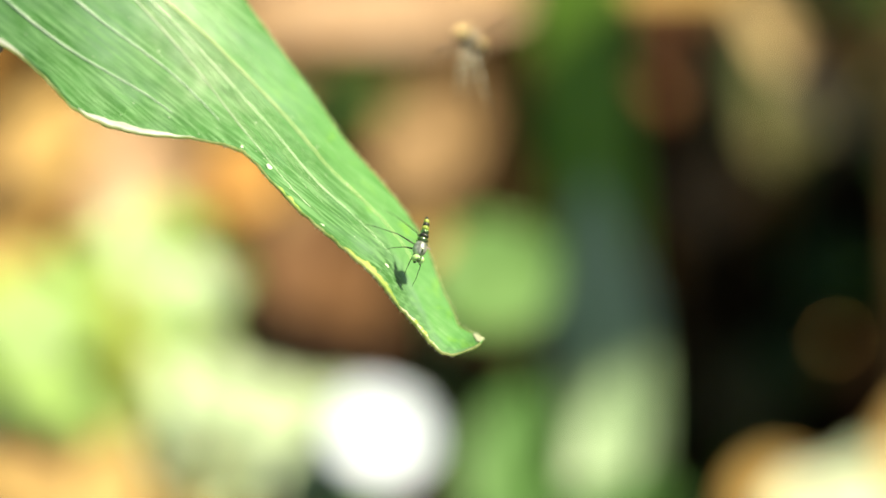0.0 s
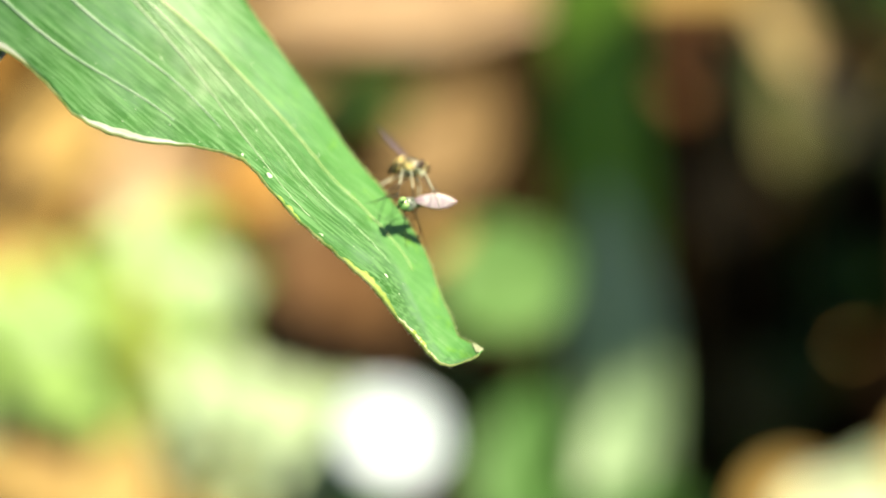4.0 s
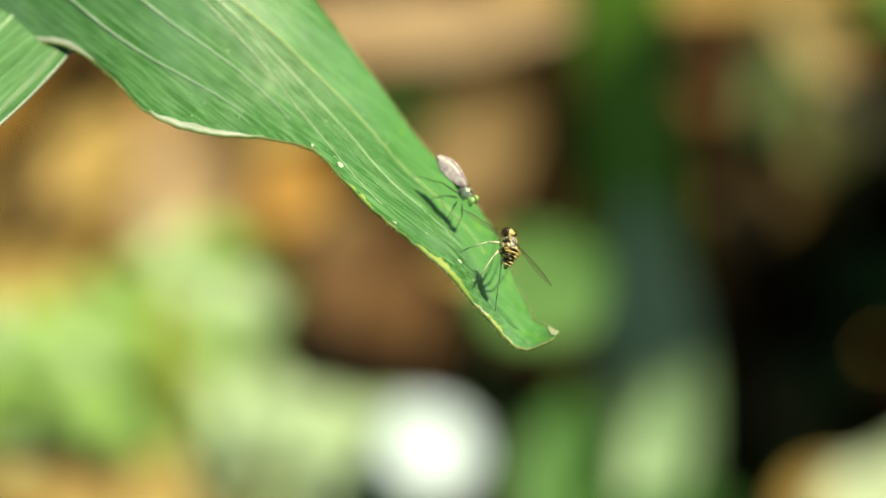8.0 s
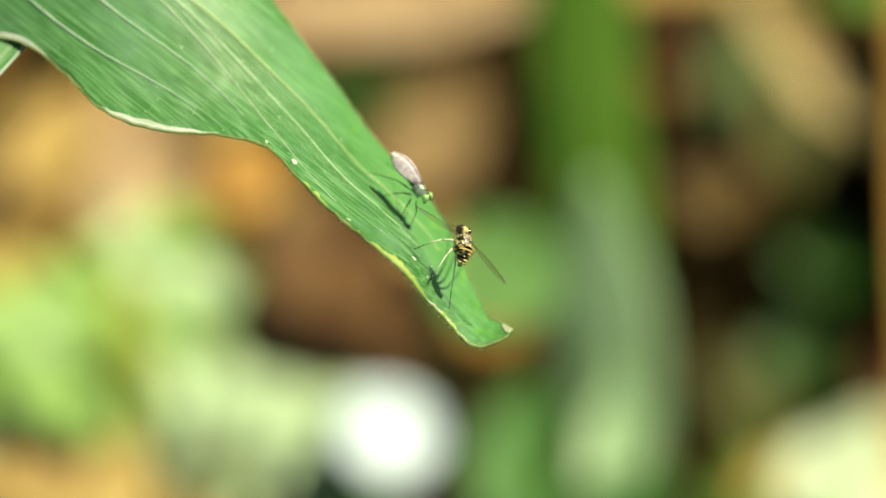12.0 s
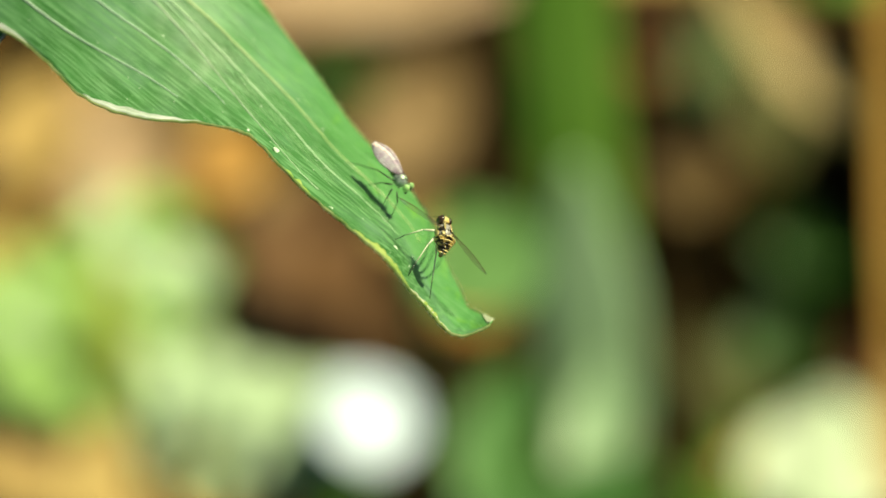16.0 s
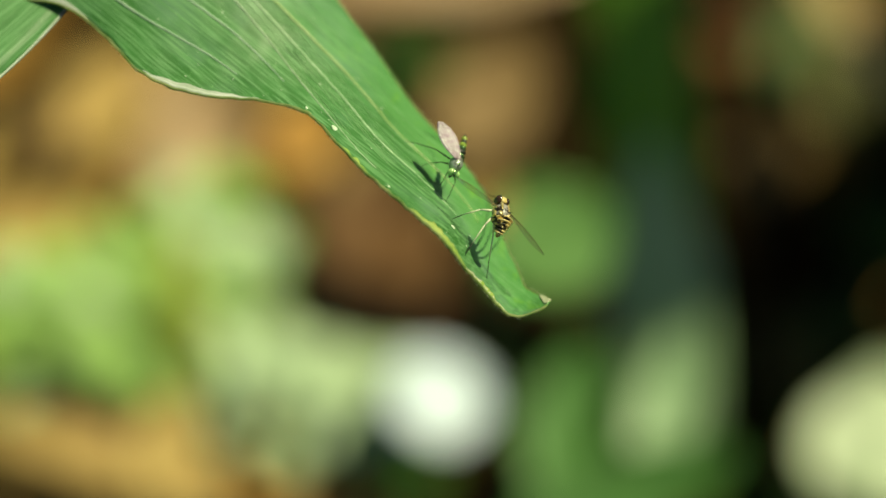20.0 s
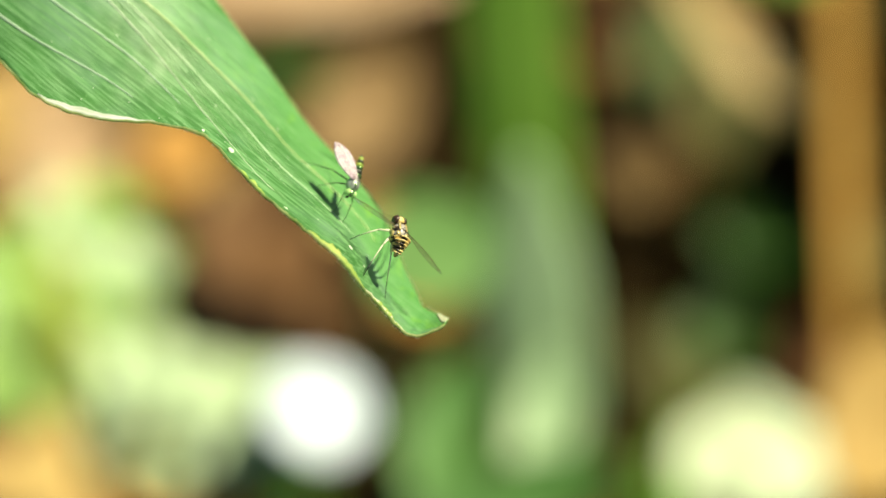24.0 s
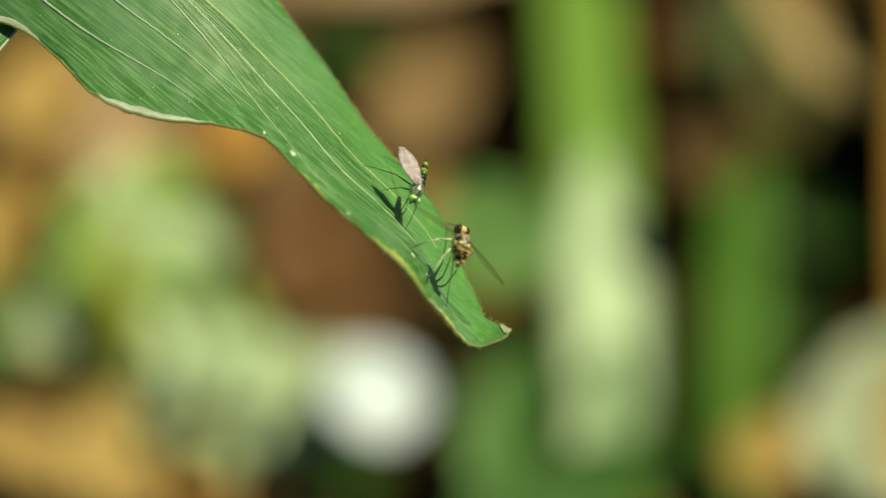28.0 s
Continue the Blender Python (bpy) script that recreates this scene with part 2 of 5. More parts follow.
TINTS = {
    "pinktan": surface("pink_tan_litter", (0.42, 0.26, 0.135), (0.66, 0.46, 0.29), 0.02, 0.65, bump=0.5, through_light=0.15),
    "pink": surface("pink_litter", (0.23, 0.135, 0.045), (0.39, 0.245, 0.115), 0.03, 0.65, bump=0.5, through_light=0.15),
    "orange": surface("orange_litter", (0.36, 0.17, 0.025), (0.62, 0.33, 0.08), 0.02, 0.65, bump=0.5, through_light=0.15),
    "tan": surface("tan_litter", (0.36, 0.22, 0.055), (0.60, 0.40, 0.135), 0.02, 0.65, bump=0.5, through_light=0.15),
    "straw": surface("straw_litter", (0.43, 0.285, 0.075), (0.74, 0.53, 0.20), 0.02, 0.6, bump=0.5, through_light=0.15),
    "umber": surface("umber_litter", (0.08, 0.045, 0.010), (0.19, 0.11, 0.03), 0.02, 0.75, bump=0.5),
    "rust": surface("rust_litter", (0.10, 0.036, 0.006), (0.20, 0.08, 0.018), 0.02, 0.7, bump=0.5),
    "redbrown": surface("red_brown_litter", (0.10, 0.046, 0.014), (0.205, 0.095, 0.032), 0.03, 0.7, bump=0.5),
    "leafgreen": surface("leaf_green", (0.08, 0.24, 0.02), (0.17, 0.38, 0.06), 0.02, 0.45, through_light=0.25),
    "softgreen": surface("soft_green", (0.10, 0.235, 0.05), (0.20, 0.385, 0.115), 0.02, 0.5, through_light=0.2),
    "midgreen": surface("mid_green", (0.05, 0.15, 0.025), (0.11, 0.26, 0.06), 0.02, 0.5, through_light=0.2),
    "palestraw": surface("pale_straw_litter", (0.40, 0.27, 0.10), (0.63, 0.47, 0.23), 0.02, 0.6, bump=0.5, through_light=0.15),
    # Dark tint for leaves in the hollow: their shade is put into it.
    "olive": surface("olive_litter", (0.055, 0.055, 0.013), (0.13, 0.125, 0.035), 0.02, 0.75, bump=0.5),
    "palegreen": surface("pale_green", (0.41, 0.55, 0.30), (0.61, 0.75, 0.50), 0.02, 0.5, through_light=0.2),
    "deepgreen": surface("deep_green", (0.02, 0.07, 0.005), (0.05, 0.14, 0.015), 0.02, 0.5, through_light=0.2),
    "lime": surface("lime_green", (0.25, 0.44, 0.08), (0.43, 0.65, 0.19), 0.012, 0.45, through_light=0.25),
    "limewhite": surface("lime_white", (0.56, 0.68, 0.40), (0.84, 0.90, 0.72), 0.04, 0.4, through_light=0.2),
    "white": surface("white_petal", (0.62, 0.73, 0.86), (0.74, 0.83, 0.94), 0.01, 0.35, through_light=0.2),
    "grass": surface("grass_green", (0.21, 0.42, 0.05), (0.34, 0.60, 0.11), 0.02, 0.5, through_light=0.45, stretch=(1, 1, 0.15), spec=0.15),
    "bloomgreen": surface("bloom_green", (0.29, 0.43, 0.21), (0.50, 0.63, 0.40), 0.02, 0.35, through_light=0.3, stretch=(1, 1, 0.15)),
    "yellowgrass": surface("yellow_grass", (0.28, 0.34, 0.03), (0.45, 0.50, 0.08), 0.02, 0.45, through_light=0.3, stretch=(1, 1, 0.15)),
    # Pale tint whose colour carries the tall blade's bloom and sheen.
    "sheath": surface("sheath_green", (0.25, 0.40, 0.19), (0.43, 0.60, 0.35), 0.02, 0.5, through_light=0.2, stretch=(1, 1, 0.15), spec=0.8),
    "drystalk": surface("dry_stalk", (0.46, 0.24, 0.045), (0.68, 0.40, 0.11), 0.015, 0.6, through_light=0.12, stretch=(1, 1, 0.15)),
}
GREEN_METAL = surface("green_metal", (0.03, 0.08, 0.03), (0.36, 0.58, 0.24), 0.0004, 0.25, metal=0.75, bump=0.4)
STEEL_METAL = surface("steel_metal", (0.12, 0.16, 0.13), (0.68, 0.74, 0.66), 0.0006, 0.3, metal=0.45, bump=0.4)
GREEN_EYE = surface("green_eye", (0.22, 0.50, 0.12), (0.58, 0.84, 0.36), 0.0005, 0.18, bump=0.5, spec=0.8)
DARK_CHITIN = surface("dark_chitin", (0.008, 0.010, 0.008), (0.035, 0.04, 0.03), 0.0005, 0.3, bump=0.4, spec=0.6)
YELLOW_GREEN = surface("yellow_green_chitin", (0.20, 0.30, 0.04), (0.48, 0.60, 0.12), 0.0005, 0.3, bump=0.3)
GOLD = surface("gold_chitin", (0.30, 0.22, 0.07), (0.80, 0.68, 0.36), 0.0006, 0.25, metal=0.3, bump=0.4)
BROWN_CHITIN = surface("brown_chitin", (0.03, 0.018, 0.008), (0.11, 0.065, 0.03), 0.0006, 0.35, bump=0.5)
AMBER_EYE = surface("amber_eye", (0.02, 0.012, 0.008), (0.09, 0.045, 0.022), 0.0005, 0.15, bump=0.5, spec=0.8)
PALE_LEG = surface("pale_leg", (0.55, 0.55, 0.40), (0.82, 0.82, 0.66), 0.0006, 0.4)
SPOTTED_GOLD = spotted("spotted_gold", (0.82, 0.64, 0.27), (0.016, 0.012, 0.009), 1800, 0.44)
DAPPLED_GREY = spotted("dappled_grey", (0.34, 0.31, 0.28), (0.025, 0.018, 0.014), 2100, 0.42)
PINK_WING = membrane("pink_wing", (1.0, 0.97, 1.0), (0.76, 0.62, 0.76), 0.04, 420, 0.25, 0.3)
WING_VEIN = surface("wing_vein", (0.20, 0.11, 0.15), (0.42, 0.28, 0.34), 0.001, 0.4)
SMOKE_WING = membrane("smoke_wing", (0.10, 0.08, 0.05), (0.06, 0.048, 0.03), 0.87, 300, 0.4, 0.15)
BRIGHT_GOLD = surface("bright_gold_chitin", (0.62, 0.44, 0.12), (0.94, 0.78, 0.36), 0.0005, 0.3, bump=0.3)


# ---- building helpers ----
def part(name, bm, material, parent, label=""):
    me = bpy.data.meshes.new(name)
    bm.to_mesh(me)
    bm.free()
    for p in me.polygons:
        p.use_smooth = True
    me.materials.append(material)
    ob = new(name, me)
    ob.parent = parent
    if label:
        ob["label"] = label
    return ob


def sheet(fn, nu, nv, thick):
    """A closed thin sheet over fn(u, v), u and v from 0 to 1, thick metres deep."""
    pts = [[Vector(fn(i / nu, j / nv)) for j in range(nv + 1)] for i in range(nu + 1)]
    bm = bmesh.new()
    top, low = [], []
    for i in range(nu + 1):
        a, b = [], []
        for j in range(nv + 1):
            du = pts[min(i + 1, nu)][j] - pts[max(i - 1, 0)][j]
            dv = pts[i][min(j + 1, nv)] - pts[i][max(j - 1, 0)]
            n = du.cross(dv)
            n = n.normalized() if n.length > 1e-14 else Vector((0, 0, 1))
            a.append(bm.verts.new(pts[i][j] + n * thick / 2))
            b.append(bm.verts.new(pts[i][j] - n * thick / 2))
        top.append(a)
        low.append(b)
    for i in range(nu):
        for j in range(nv):
            bm.faces.new((top[i][j], top[i + 1][j], top[i + 1][j + 1], top[i][j + 1]))
            bm.faces.new((low[i][j], low[i][j + 1], low[i + 1][j + 1], low[i + 1][j]))
    for i in range(nu):
        bm.faces.new((top[i][0], low[i][0], low[i + 1][0], top[i + 1][0]))
        bm.faces.new((top[i][nv], top[i + 1][nv], low[i + 1][nv], low[i][nv]))
    for j in range(nv):
        bm.faces.new((top[0][j], top[0][j + 1], low[0][j + 1], low[0][j]))
        bm.faces.new((top[nu][j], low[nu][j], low[nu][j + 1], top[nu][j + 1]))
    return bm


def tube(points, radii, sides=7, bm=None):
    """A tapered round tube along the points, with closed ends."""
    bm = bm or bmesh.new()
    points = [Vector(p) for p in points]
    rings = []
    for k, p in enumerate(points):
        d = (points[min(k + 1, len(points) - 1)] - points[max(k - 1, 0)]).normalized()
        a = d.cross(Vector((0.31, 0.17, 0.93)))
        a = a.normalized() if a.length > 1e-6 else Vector((1, 0, 0))
        b = d.cross(a)
        r = radii[k]
        rings.append([bm.verts.new(p + (a * math.cos(q) + b * math.sin(q)) * r) for q in (2 * math.pi * s / sides for s in range(sides))])
    for u, v in zip(rings, rings[1:]):
        for s in range(sides):
            bm.faces.new((u[s], u[(s + 1) % sides], v[(s + 1) % sides], v[s]))
    bm.faces.new(rings[0][::-1])
    bm.faces.new(rings[-1])
    return bm


def egg(centre, radii, turn=(0, 0, 0), segments=16, bm=None, taper=0.0):
    bm = bm or bmesh.new()
    made = bmesh.ops.create_uvsphere(bm, u_segments=segments, v_segments=segments // 2 + 2, radius=1)["verts"]
    m = pose(*centre, *turn)
    for v in made:
        x, y, z = v.co
        k = 1 - taper * x
        v.co = m @ Vector((x * radii[0], y * radii[1] * k, z * radii[2] * k))
    return bm


def empty(name, m):
    ob = new(name)
    ob.empty_display_size = 0.001
    ob.matrix_world = m
    return ob


def stand(x, y, z, ahead, up):
    """A pose at x, y, z on stilted legs off the leaf, from ways given as (right, upward, nearer): local x ahead, local z up."""
    def way(a):
        return Vector((a[0], 0.7071 * (a[1] - a[2]), 0.7071 * (a[1] + a[2])))
    ax = way(ahead).normalized()
    az = way(up)
    az = (az - ax * az.dot(ax)).normalized()
    ay = az.cross(ax)
    at = Vector((x, y, z))
    at += (Vector((0, 0, 0.4845)) - at).normalized() * 0.0027
    return Matrix(((ax.x, ay.x, az.x, at.x), (ax.y, ay.y, az.y, at.y), (ax.z, ay.z, az.z, at.z), (0, 0, 0, 1)))


def curve(xs, ys, x):
    """A smooth curve through a few stations."""
    xs, ys = np.array(xs, float), np.array(ys, float)
    d = np.gradient(ys, xs)
    i = int(np.clip(np.searchsorted(xs, x) - 1, 0, len(xs) - 2))
    h = xs[i + 1] - xs[i]
    t = float(np.clip((x - xs[i]) / h, 0, 1))
    return float((2 * t**3 - 3 * t**2 + 1) * ys[i] + (t**3 - 2 * t**2 + t) * h * d[i] + (3 * t**2 - 2 * t**3) * ys[i + 1] + (t**3 - t**2) * h * d[i + 1])


# ---- ground ----
def ground_height(x, y):
    z = 0.006 * noise.noise((x * 18, y * 18, 0)) + 0.003 * noise.noise((x * 60, y * 60, 3))
    # Dips added to the ground's shape so that these spots stay dark.
    hollow = math.exp(-(((x - 0.045) / 0.06) ** 4 + ((y - 0.50) / 0.085) ** 4))
    slot = math.exp(-(((x + 0.022) / 0.016) ** 2 + ((y - 0.505) / 0.04) ** 2))
    return z - 0.095 * hollow - 0.04 * slot


def build_ground():
    near = np.linspace(-0.45, 0.45, 121)
    far = np.geomspace(0.5, 60, 16)
    line = np.concatenate([-far[::-1], near, far])
    verts = [(x, y + 0.45, ground_height(x, y + 0.45)) for y in line for x in line]
    n = len(line)
    faces = [(j * n + i, j * n + i + 1, (j + 1) * n + i + 1, (j + 1) * n + i) for j in range(n - 1) for i in range(n - 1)]
    me = bpy.data.meshes.new("ground")
    me.from_pydata(verts, [], faces)
    for p in me.polygons:
        p.use_smooth = True
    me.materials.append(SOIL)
    return tagged(new("ground", me), "dark crumbly forest soil with an added hollow, shade put into its colour", "ground", kind="structure")


build_ground()


# ---- the leaf ----
RIGHT, UP, NEAR = Vector((1, 0, 0)), Vector((0, 0.7071, 0.7071)), Vector((0, -0.7071, 0.7071))
ALONG = 0.79 * RIGHT - 0.613 * UP
ACROSS = 0.613 * RIGHT + 0.79 * UP
LEAF_ORIGIN = Vector((-0.03155, 0.21813, 0.28261))
LEAF = Matrix((
    (ALONG.x, ACROSS.x, NEAR.x, LEAF_ORIGIN.x), (ALONG.y, ACROSS.y, NEAR.y, LEAF_ORIGIN.y),
    (ALONG.z, ACROSS.z, NEAR.z, LEAF_ORIGIN.z), (0, 0, 0, 1)))
FAN = LEAF.inverted() @ Vector((0, 0, 0.4845))  # the leaf's face bows round this far point
LOW_S = (-62, -43, -37, -30, -26, -22, -18, -13, -8, -5, 0, 7, 12, 15, 18.5, 20.5, 21.8, 22.8, 23.6, 24.1, 24.3)
LOW_C = (-19, -14.7, -11.2, -10.9, -11.5, -10.8, -9, -5.8, -3.9, -4.3, -5.0, -5.32, -5.75, -6.55, -7.15, -7.6, -7.5, -6.9, -5.8, -4.9, -4.2)
HIGH_S = (-62, -51, -35, -23, -14, -7, 0, 6, 9.3, 12.8, 17, 19.6, 21.3, 22.7, 24.3)
HIGH_C = (23.3, 19.9, 14.15, 10.45, 7.75, 5.85, 3.7, 2.6, 1.8, 0.5, -2, -3.3, -4.2, -4.0, -3.7)
MID = 0.62
FACE = Vector((0, 0.75, 0.66))  # the way its upper face looks, in its own space


def low_edge(s):
    """Lower edge of the leaf, with small nicks and lobes."""
    return curve(LOW_S, LOW_C, s) + 0.13 * noise.noise((s * 0.9, 0, 4)) + 0.09 * noise.noise((s * 2.6, 0, 8)) * (1 if s > -12 else 0.4)


def high_edge(s):
    return curve(HIGH_S, HIGH_C, s) + 0.07 * noise.noise((s * 1.1, 5, 2)) + 0.04 * noise.noise((s * 3.0, 5, 6))


def crease(s):
    """Where, across the leaf, it folds along its length: from the middle down to the lower rim at the tip."""
    return curve((-62, -12, 0, 6, 11, 16, 20, 24.5), (0.64, 0.64, 0.65, 0.57, 0.47, 0.37, 0.28, 0.20), s)


def leaf_point(s, c, lift=0.0):
    """Leaf face in millimetres along and across, folded on its midrib, with a wavy lower edge and a turned-up tip."""
    lo, hi = low_edge(s), high_edge(s)
    v = (c - lo) / max(hi - lo, 1e-3)
    wide = hi - lo
    slope = curve((-62, -44, -30, -20), (0.15, 0.2, 0.4, 0.5), min(s, -20)) + 1.3 / (1 + math.exp(-(s + 10) / 5))
    creased = 1 / (1 + math.exp(-(s + 3) / 2.5))
    middle = lo + crease(s) * wide
    ridge = math.sqrt((c - middle) ** 2 + 0.05)
    rise = curve((-8, 0, 6, 11, 16, 20, 24.5), (0, 0, 1.3, 2.2, 2.9, 3.2, 3.4), s)
    steep = curve((-8, 0, 7, 13, 24.5), (2.4, 2.6, 3.2, 4.4, 4.4), s)
    n = -slope * c * (1 - creased) + creased * (rise - (1.1 + steep) / 2 * (c - middle) + (steep - 1.1) / 2 * ridge) + 3.0 * (1 - creased)
    n -= 0.10 * wide * max(0, (MID - v) / MID) ** 1.4
    n -= 0.07 * wide * max(0, (v - MID) / (1 - MID)) ** 1.4
    n += 1.2 * math.exp(-((s + 24) / 6) ** 2) * max(0, 1 - v * 4) ** 2
    n += 1.6 * max(0, (s - 17) / 7) ** 1.5
    n += 0.05 * math.sin(s * 0.9) * (1 - v) + 0.10 * noise.noise((s * 0.5, c * 0.9, 1.0))
    p = Vector((s, c, 0)) / 1000
    return p + (FAN - p).normalized() * n / 1000 + FACE * lift / 1000


def leaf_uv(u, v, lift=0.0):
    s = -60 + 84.25 * (1 - (1 - u) ** 1.25)
    lo, hi = low_edge(s), high_edge(s)
    return leaf_point(s, lo + (hi - lo) * v, lift)


def vein_line(offs, s0, s1, lift, steps=70):
    """Points of a vein at given distances off the upper edge, near the base, at two middle stations and near the tip."""
    out = []
    for k in range(steps + 1):
        s = s0 + (s1 - s0) * k / steps
        lo, hi = low_edge(s), high_edge(s)
        c = hi - curve((-60, -30, -18, -8, 12), (offs[0] * 1.45, *offs), s)
        if c > lo + 0.3:
            out.append(leaf_point(s, c, lift))
    return out


def build_leaf():
    plant = empty("leafy_plant", pose(-0.118, 0.262, ground_height(-0.118, 0.262)))
    tagged(plant, "broad-bladed green plant with a drooping parallel-veined leaf", "plant")
    inv = plant.matrix_world.inverted()
    local = inv @ LEAF
    leaf = part("leaf", sheet(leaf_uv, 230, 34, 0.00015), BLADE, plant, "long green leaf with pale veins and a curled tip")
    leaf.matrix_local = local
    # Weight of the painted lighter half, rising across the crease and towards the tip.
    lit_tint_rows = []
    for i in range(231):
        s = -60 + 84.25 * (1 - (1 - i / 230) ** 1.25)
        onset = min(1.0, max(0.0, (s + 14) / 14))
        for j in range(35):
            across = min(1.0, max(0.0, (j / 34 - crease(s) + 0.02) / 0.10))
            lit_tint_rows += [across * (0.12 + 0.88 * onset)] * 2
    lit_tint_attr = leaf.data.attributes.new("lit_half_tint", "FLOAT", "POINT")
    lit_tint_attr.data.foreach_set("value", lit_tint_rows)
    midrib, pale_rib = (8.6, 5.6, 4.1, 2.2), (10.4, 8.9, 8.5, 5.9)
    ribs = [(midrib, 0.165, -59, 13, MIDRIB), (pale_rib, 0.15, -59, 1, VEIN), ((14.8, 11.0, 9.6, 7.5), 0.22, -59, -12.5, SOFT_VEIN), ((19.3, 14.2, 11.5, 9.0), 0.24, -59, -17, SOFT_VEIN),
            ((9.4, 7.2, 6.1, 3.9), 0.12, -40, 11, VEIN), ((4.2, 3.0, 2.2, 1.1), 0.05, -59, 6, FINE_VEIN), ((6.2, 4.2, 3.0, 1.6), 0.05, -59, 9, FINE_VEIN)]
    fibres = random.Random(29)
    for k in range(26):
        f = (k + fibres.uniform(0.1, 0.9)) / 26
        begin = fibres.uniform(-34, -12)
        ribs.append((tuple(a + (b - a) * f for a, b in zip(midrib, pale_rib)), fibres.uniform(0.035, 0.07), begin, min(9, begin + fibres.uniform(14, 30)), FINE_VEIN))
    for offs, radius, begin, end, mat in ribs:
        line = vein_line(offs, begin, end, 0.088 - radius * (0.15 if mat is SOFT_VEIN else 0.0))
        if len(line) > 3:
            radii = [radius / 1000 * (1 - 0.7 * (k / len(line)) ** 1.5) for k in range(len(line))]
            part("vein", tube(line, radii, 6), mat, leaf, "yellowish midrib" if mat is MIDRIB else "")
    for edge, name in ((0.0, "lower_rim"), (1.0, "upper_rim")):
        line = [leaf_uv(k / 160, edge, 0.11 if edge == 0 else 0.05) for k in range(161)]
        rad = [(0.00014 if edge == 0 else 0.00009) + 0.00006 * noise.noise((k * 0.35, edge * 9, 0)) for k in range(161)]
        part(name, tube(line, rad, 6), MARGIN, leaf, "pale yellowish leaf rim")
    curl = [leaf_uv(0.345 + 0.13 * k / 40, 0.012, 0.06) for k in range(41)]
    part("pale_curl", tube(curl, [0.00006 + 0.00020 * math.sin(math.pi * k / 40) for k in range(41)], 7), PALE_RIM, leaf, "whitish curled stretch of the rim")
    for s0, s1, deep, mat, name in ((6.5, 15.5, 0.085, YELLOWED, "yellowed_strip"), (-3.5, 1.0, 0.035, YELLOWED, "yellowed_strip"), (16.5, 20.8, 0.10, YELLOWED, "yellowed_strip"),
                                    (-25.0, -13.8, 0.044, PALE_RIM, "pale_strip"), (-43, -33.5, 0.026, PALE_RIM, "pale_strip"), (14.5, 23.0, 0.075, DRIED, "pale_strip"),
                                    (-12.5, -6.5, 0.018, MARGIN, "pale_strip"), (0.5, 7.5, 0.018, MARGIN, "pale_strip")):
        def strip(u, v, s0=s0, s1=s1, deep=deep):
            s = s0 + (s1 - s0) * u
            lo, hi = low_edge(s), high_edge(s)
            return leaf_point(s, lo + (hi - lo) * v * deep * (0.25 + math.sin(math.pi * u) * (0.75 + (0.8 if s > -5 else 0.3) * noise.noise((s * (1.3 if s > -5 else 0.4), 3, 0)))), 0.10)
        part(name, sheet(strip, 40, 4, 0.00006), mat, leaf, "yellowed strip of the leaf's rim" if mat is YELLOWED else "pale strip of the leaf's rim")

    def dry_tip(u, v):
        s = 23.1 + 1.1 * u
        lo, hi = low_edge(s), high_edge(s)
        return leaf_point(s, hi + 0.1 - (hi - lo) * v * (0.12 + 0.5 * u ** 1.5), 0.12 + 0.10 * noise.noise((s * 2, v * 3, 0)))
    part("dry_tip", sheet(dry_tip, 16, 8, 0.00022), DRIED, leaf, "whitish dry leaf tip")
    for s, c, r in ((-5.1, -3.4, 0.56), (11.3, -3.9, 0.36), (3.3, -4.7, 0.22), (-8.8, -3.5, 0.26), (-16.1, 1.8, 0.2), (-9.3, -0.6, 0.16), (-22.3, -1.0, 0.18), (13.6, -4.6, 0.15), (-12.5, 1.2, 0.15), (-2.5, 1.4, 0.16)):
        part("fleck", egg(leaf_point(s, c, 0.08), (r / 1150, r / 1500, r / 4500), (-58, 0, -12), 10), FLECK, leaf)
    dots = random.Random(17)
    for k in range(90):
        s = dots.uniform(-45, 14)
        lo, hi = low_edge(s), high_edge(s)
        r = dots.uniform(0.05, 0.12)
        part("fleck", egg(leaf_point(s, lo + (hi - lo) * dots.uniform(0.04, 0.8), 0.08), (r / 1000, r / 1500, r / 4000), (-49, 0, dots.uniform(0, 90)), 6), FLECK, leaf)
    hairs = bmesh.new()
    rng = random.Random(5)
    for k in range(900):
        edge = rng.choice((0.0, 0.0, 1.0))
        u = rng.uniform(0.3, 1.0)
        p = leaf_uv(u, edge, 0.12)
        d = Vector((rng.uniform(-0.4, 0.6), -1 if edge == 0 else 1, rng.uniform(-0.3, 0.6))).normalized()
        tube((p, p + d * rng.uniform(0.00015, 0.00042)), (0.00003, 0.000008), 3, hairs)
    fringe = part("hair_fringe", hairs, HAIR, leaf)
    fringe["kind"] = "stuff"

    def second(u, v):
        s = 60 * u
        w = 13 * math.sin(math.pi * min(1, 0.2 + 0.8 * u)) ** 0.6
        return Vector((s, w * (v - 0.5) * 2, 2.5 * abs(v - 0.5) - 6 * u * u)) / 1000
    other = part("leaf", sheet(second, 60, 16, 0.00028), BLADE, plant, "second green leaf with a pale rim below the first")
    at = Vector((-0.0468, -0.001, -0.0038))
    at -= (FAN - at).normalized() * 0.0024
    other.matrix_local = inv @ LEAF @ Matrix.Translation(at) @ pose(0, 0, 0, -37, 0, 0) @ pose(0, 0, 0, 0, 0, -92)
    part("upper_rim", tube([second(k / 60, 1.0) for k in range(61)], [0.00016] * 61, 6), PALE_RIM, other, "pale rim")
